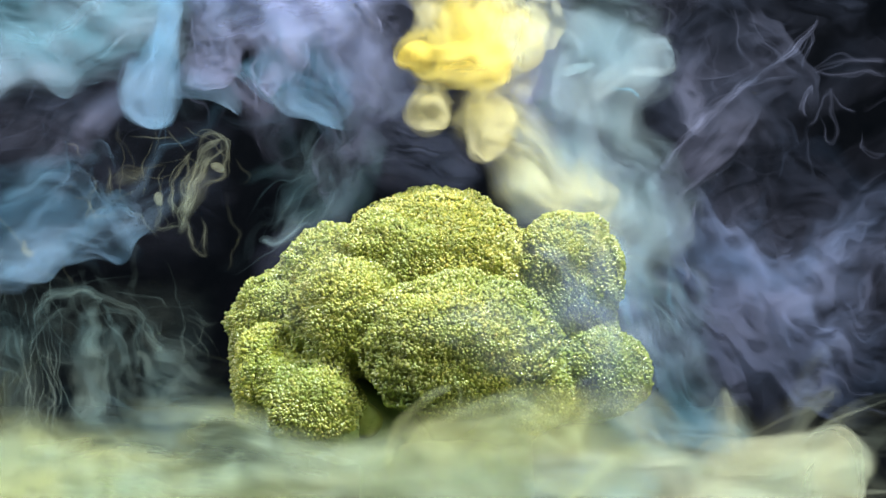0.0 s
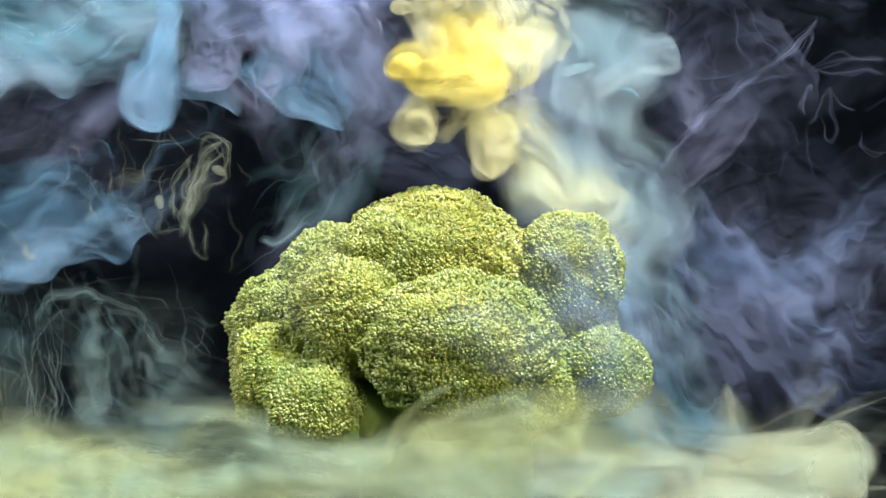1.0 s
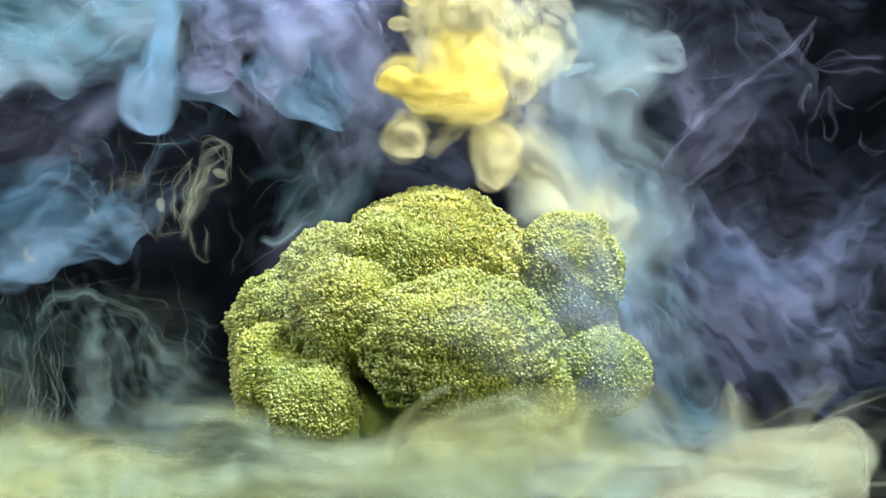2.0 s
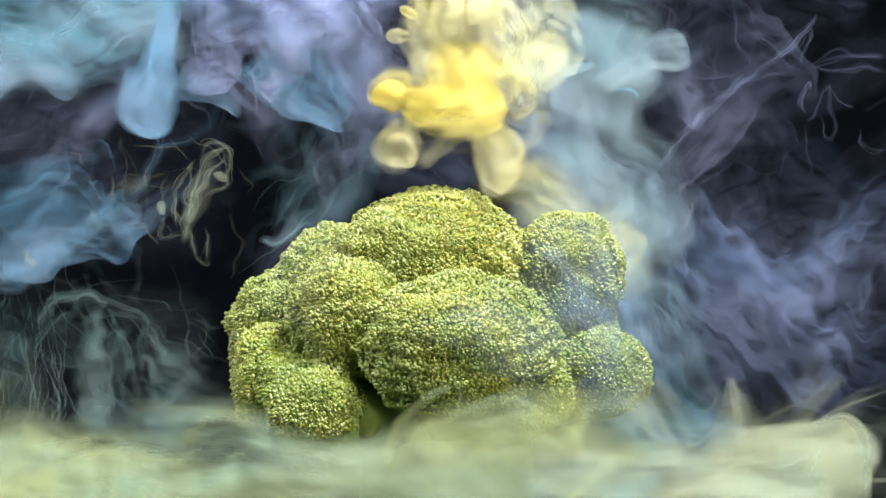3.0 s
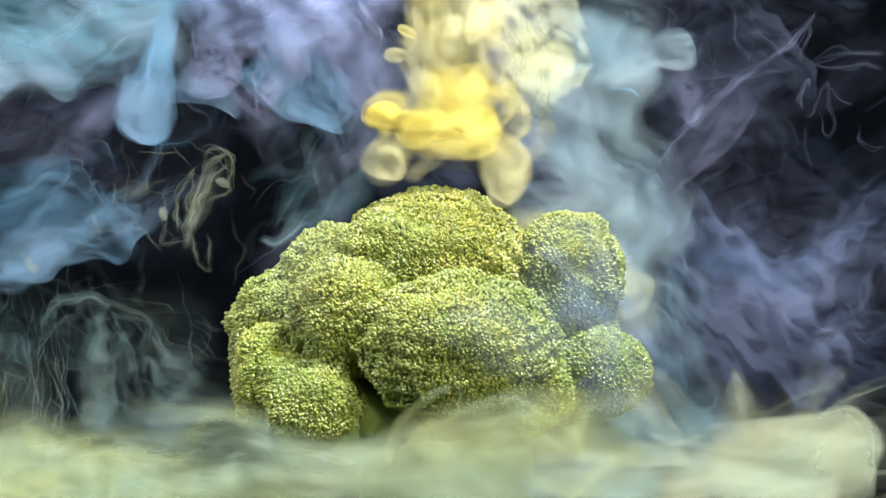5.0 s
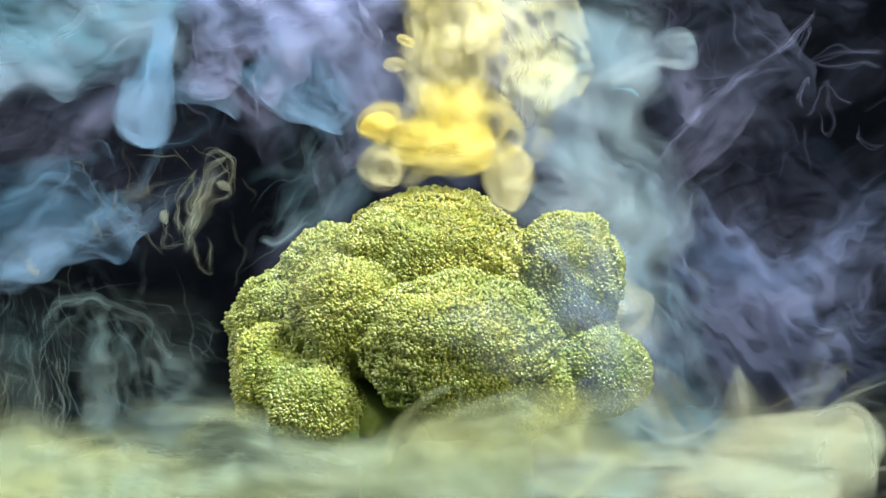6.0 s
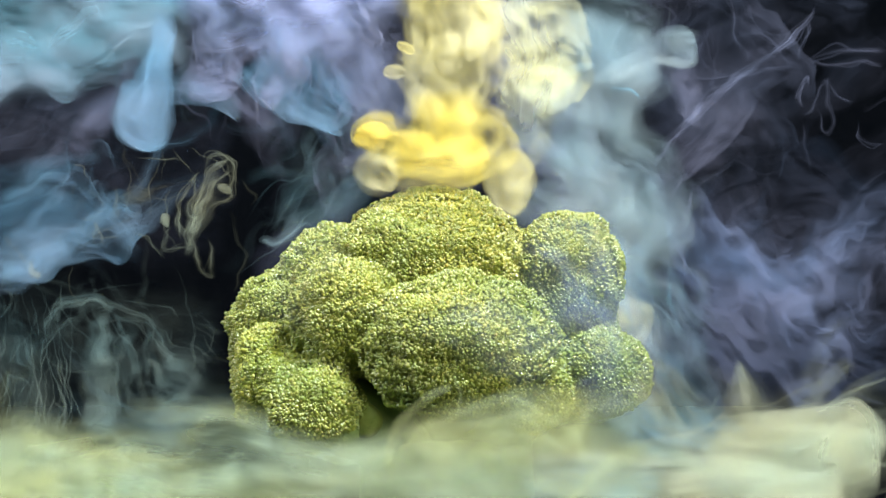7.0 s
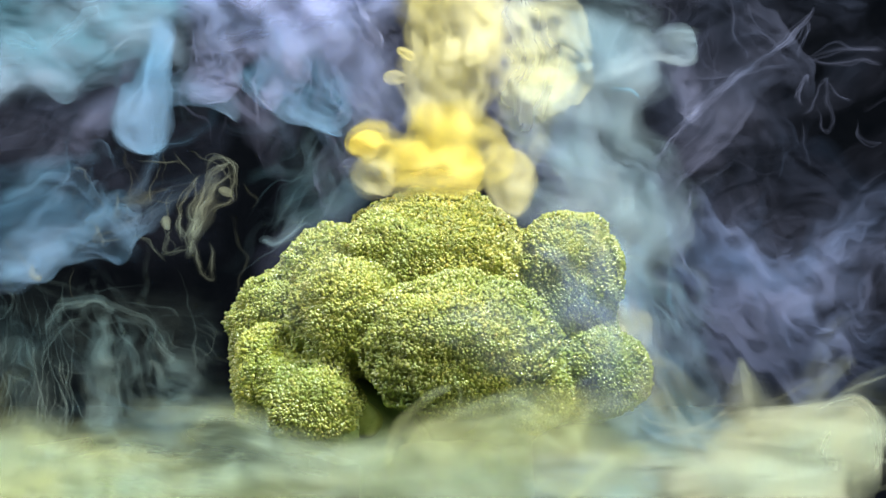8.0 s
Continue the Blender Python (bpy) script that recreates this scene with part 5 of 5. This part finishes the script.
strands = ink("column", [wisp([(-3.5, 0, 217.4, 12.97), (0.2, 0, 193.4, 13.71), (3.0, 0, 173.0, 14.08), (1.1, 0, 156.3, 11.48), (3.0, 0, 141.5, 8.15)], 0.9, 0.1, 0.8, 57),
    wisp([(1.1, -8, 173.5, 4.74), (0.2, -8, 164.4, 5.46), (-2.2, -8, 158.6, 4.01)], 1.4, 0.5, 0.9, 571, 0, 0.4),
    wisp([(10.2, -8, 180.8, 5.46), (12.0, -8, 169.9, 6.19), (8.4, -8, 160.7, 4.37)], 0.9, 0.5, 0.9, 572, 0, 0.4),
    wisp([(-17.8, -4, 168.3, 1.65), (-15.4, -4, 168.5, 2.39), (-11.8, -4, 166.8, 1.65)], 1.0, 0.7, 0.9, 58),
    wisp([(-19.8, -4, 158.4, 2.02), (-16.5, -4, 158.7, 2.94), (-12.5, -4, 157.6, 2.20)], 0.7, 0.7, 0.9, 59),
    film([(-13.2, -6, 167.4, 1.65), (-9.0, -6, 164.7, 2.38), (-6.6, -6, 157.4, 2.56), (-7.7, -6, 146.4, 2.56), (-9.0, -6, 139.1, 1.65)], 0.30, 581, 0.6),
    film([(-14.4, -6, 158.8, 1.83), (-11.3, -6, 155.5, 2.38), (-9.9, -6, 148.2, 2.38), (-10.6, -6, 139.1, 1.65)], 0.25, 591, 0.6),
    film([(-0.7, -14, 208.4, 2.69), (-4.6, -14, 185.1, 3.22), (-11.2, -14, 170.7, 2.69), (-6.5, -14, 158.1, 2.42), (-4.4, -14, 147.3, 2.69), (0.4, -14, 135.6, 1.61)], 0.34, 700, -0.8),
    film([(-5.4, -13, 208.7, 2.37), (-5.0, -13, 185.3, 2.84), (-6.6, -13, 170.9, 2.37), (-6.8, -13, 158.2, 2.13), (-1.2, -13, 147.4, 2.37), (0.3, -13, 135.7, 1.42)], 0.34, 701, 0.6),
    film([(17.7, 0, 211.9, 2.53), (14.6, 0, 187.8, 3.03), (12.3, 0, 173.0, 2.53), (16.0, 0, 160.0, 2.28), (7.8, 0, 148.9, 2.53), (8.2, 0, 136.9, 1.52)], 0.33, 702, -0.8),
    film([(17.4, -11, 209.2, 2.68), (15.8, -11, 185.7, 3.22), (12.7, -11, 171.2, 2.68), (13.8, -11, 158.5, 2.41), (9.7, -11, 147.7, 2.68), (8.6, -11, 135.9, 1.61)], 0.34, 703, 0.6),
    film([(-10.3, -9, 209.7, 3.56), (-12.3, -9, 186.0, 4.27), (-13.3, -9, 171.5, 3.56), (-15.0, -9, 158.8, 3.20), (-7.6, -9, 147.9, 3.56), (-2.6, -9, 136.1, 2.13)], 0.25, 704, 0.6),
    film([(5.4, 5, 213.1, 2.54), (2.0, 5, 188.8, 3.05), (-4.4, 5, 173.8, 2.54), (-2.2, 5, 160.7, 2.29), (-0.1, 5, 149.5, 2.54), (3.2, 5, 137.3, 1.52)], 0.28, 705, 0.6),
    film([(3.4, -14, 208.4, 3.51), (4.9, -14, 185.1, 4.21), (7.4, -14, 170.7, 3.51), (2.5, -14, 158.1, 3.16), (5.6, -14, 147.3, 3.51), (4.2, -14, 135.6, 2.10)], 0.34, 706, 0.8),
    film([(-1.8, -9, 209.7, 3.67), (-3.2, -9, 186.0, 4.41), (-4.6, -9, 171.5, 3.67), (-1.1, -9, 158.8, 3.30), (-1.6, -9, 147.9, 3.67), (1.0, -9, 136.1, 2.20)], 0.20, 707, -0.8),
    film([(13.9, 6, 213.4, 3.33), (11.6, 6, 189.0, 3.99), (7.0, 6, 174.0, 3.33), (13.8, 6, 160.8, 2.99), (6.7, 6, 149.6, 3.33), (7.0, 6, 137.4, 2.00)], 0.23, 708, -0.8),
    film([(-13.5, 9, 214.1, 4.24), (-11.5, 9, 189.6, 5.08), (-7.9, 9, 174.5, 4.24), (-7.7, 9, 161.3, 3.81), (-3.7, 9, 149.9, 4.24), (-2.2, 9, 137.7, 2.54)], 0.18, 709, 0.6),
    film([(1.7, 6, 213.4, 3.52), (-1.8, 6, 189.0, 4.23), (-3.9, 6, 174.0, 3.52), (-1.7, 6, 160.8, 3.17), (-2.4, 6, 149.6, 3.52), (1.7, 6, 137.4, 2.11)], 0.19, 710, -0.6),
    film([(19.9, -1, 211.6, 2.36), (17.8, -1, 187.6, 2.83), (13.6, -1, 172.8, 2.36), (17.6, -1, 159.9, 2.12), (10.5, -1, 148.8, 2.36), (9.5, -1, 136.8, 1.41)], 0.24, 711, 0.8),
    film([(-9.6, -10, 209.4, 2.62), (-6.8, -10, 185.9, 3.14), (-5.6, -10, 171.3, 2.62), (-2.8, -10, 158.7, 2.36), (-0.3, -10, 147.8, 2.62), (-0.4, -10, 136.0, 1.57)], 0.25, 712, -0.6),
    film([(-4.5, -1, 211.6, 3.71), (-8.9, -1, 187.6, 4.45), (-11.5, -1, 172.8, 3.71), (-9.6, -1, 159.9, 3.34), (-7.4, -1, 148.8, 3.71), (-1.2, -1, 136.8, 2.22)], 0.27, 713, -0.6),
    film([(2.8, -10, 209.4, 3.90), (-1.7, -10, 185.9, 4.68), (-4.5, -10, 171.3, 3.90), (-2.3, -10, 158.7, 3.51), (-3.3, -10, 147.8, 3.90), (1.6, -10, 136.0, 2.34)], 0.21, 714, -0.6)],
    PALE_YELLOW, "", [(40, 2.2), (18, 1.2), (8, 0.3)], 25, plume, (1.1, 0, 165.6))
trail = ink("trail", [wisp([(9.0, 25, 147.8, 9.7), (18.7, 25, 134.2, 11.7), (34.3, 25, 120.5, 12.9), (53.8, 25, 114.7, 13.6), (59.7, 25, 132.2, 9.7)], 0.272, 0.1, 0.7, 60, 0.05),
                      wisp([(10.9, 22, 143.6, 7.0), (18.6, 22, 134.0, 8.5), (32.2, 22, 122.3, 9.7), (49.6, 22, 116.5, 9.7)], 0.259, 0.1, 0.7, 601, 0.1)], STRAW, "", SOFT, 26, plume, (34.3, 25, 126.4))


def drift(ob, rows):
    """Rows of seconds, place in mm and a slow turn about the depth axis."""
    base = Vector(ob.parent.location) if ob.parent else Vector()
    walk(ob, [(t, pose(*(Vector(c) / 1000 - base), 0, turn, 0)) for t, c, turn in rows])


def sink(ob, down, side=0.0):
    """A steady slow drift through the whole clip, in mm; at rest place in the middle."""
    x, y, z = ob.location
    walk(ob, [(0, pose(x - side / 2000, y, z + down / 2000)), (8, pose(x + side / 2000, y, z - down / 2000))])


def motions():
    drift(left_lobe, [(0, (-8.4, -5, 157.9), -8), (1.5, (-13.2, -5, 152.0), -5), (3, (-16.9, -5, 145.2), -2), (4.5, (-18.3, -5, 140.1), 0), (6, (-20.5, -5, 134.8), 2), (8, (-24.2, -5, 128.9), 4)])
    drift(low_lobe, [(0, (-3.6, -8, 138.5), -10), (1.5, (-9.7, -8, 131.6), -6), (3, (-13.8, -8, 126.5), -2), (4.5, (-16.8, -8, 123.4), 0), (6, (-18.6, -8, 120.7), 4), (8, (-20.8, -8, 117.8), 10)])
    drift(right_lobe, [(0, (16.0, -8, 135.2), 10), (1.5, (17.5, -8, 127.6), 6), (3, (18.9, -8, 124.7), 2), (4.5, (20.4, -8, 122.5), 0), (6, (21.5, -8, 119.2), -3), (8, (22.2, -8, 117.8), -8)])
    drift(core, [(0, (11.2, -5, 158.4), 0), (1.5, (9.3, -5, 150.2), 0), (3, (8.8, -5, 143.2), 0), (4.5, (7.7, -5, 138.4), 0), (6, (5.1, -5, 131.1), 0), (8, (1.8, -5, 123.8), 2)])
    drift(shoulder, [(0, (22.6, 5, 164.4), 0), (1.5, (26.4, 5, 158.8), 0), (3, (29.2, 5, 155.5), 0), (4.5, (30.7, 5, 153.2), 0), (6, (31.4, 5, 149.8), 4), (8, (31.4, 5, 148.0), 8)])
    drift(strands, [(0, (3.9, 0, 185.9), 0), (1.5, (3.0, 0, 176.7), 0), (3, (2.0, 0, 170.2), 0), (4.5, (1.5, 0, 165.6), 0), (6, (1.1, 0, 160.9), 0), (8, (1.1, 0, 156.7), 0)])
    drift(trail, [(0, (34.3, 25, 126.4), 0), (1.5, (39.2, 25, 123.3), 0), (3, (42.9, 25, 108.5), -4), (4.5, (44.5, 25, 95.2), -8), (6, (44.1, 25, 84.5), -12), (8, (43.1, 25, 75.7), -16)])
    drift(curl, [(0, (72.5, 40, 161.9), 0), (1.5, (75.5, 40, 162.7), 2), (3, (77.9, 40, 163.9), 4), (4.5, (79.5, 40, 164.3), 6), (6, (80.7, 40, 164.7), 8), (8, (80.7, 40, 166.3), 12)])
    sink(drop, 9.0, -2.5)
    sink(tongue, 2.5, -0.5)
    sink(veil, 5.0, 0.5)
    sink(bank, 2.0)
    sink(billow, -9.0, 5.0)
    sink(strands_left, 8.0, 2.5)
    sink(curtains, 3.0, 4.0)
    sink(curtain_folds, 3.5, 4.0)
    sink(threads_right, -4.0, -1.5)


motions()
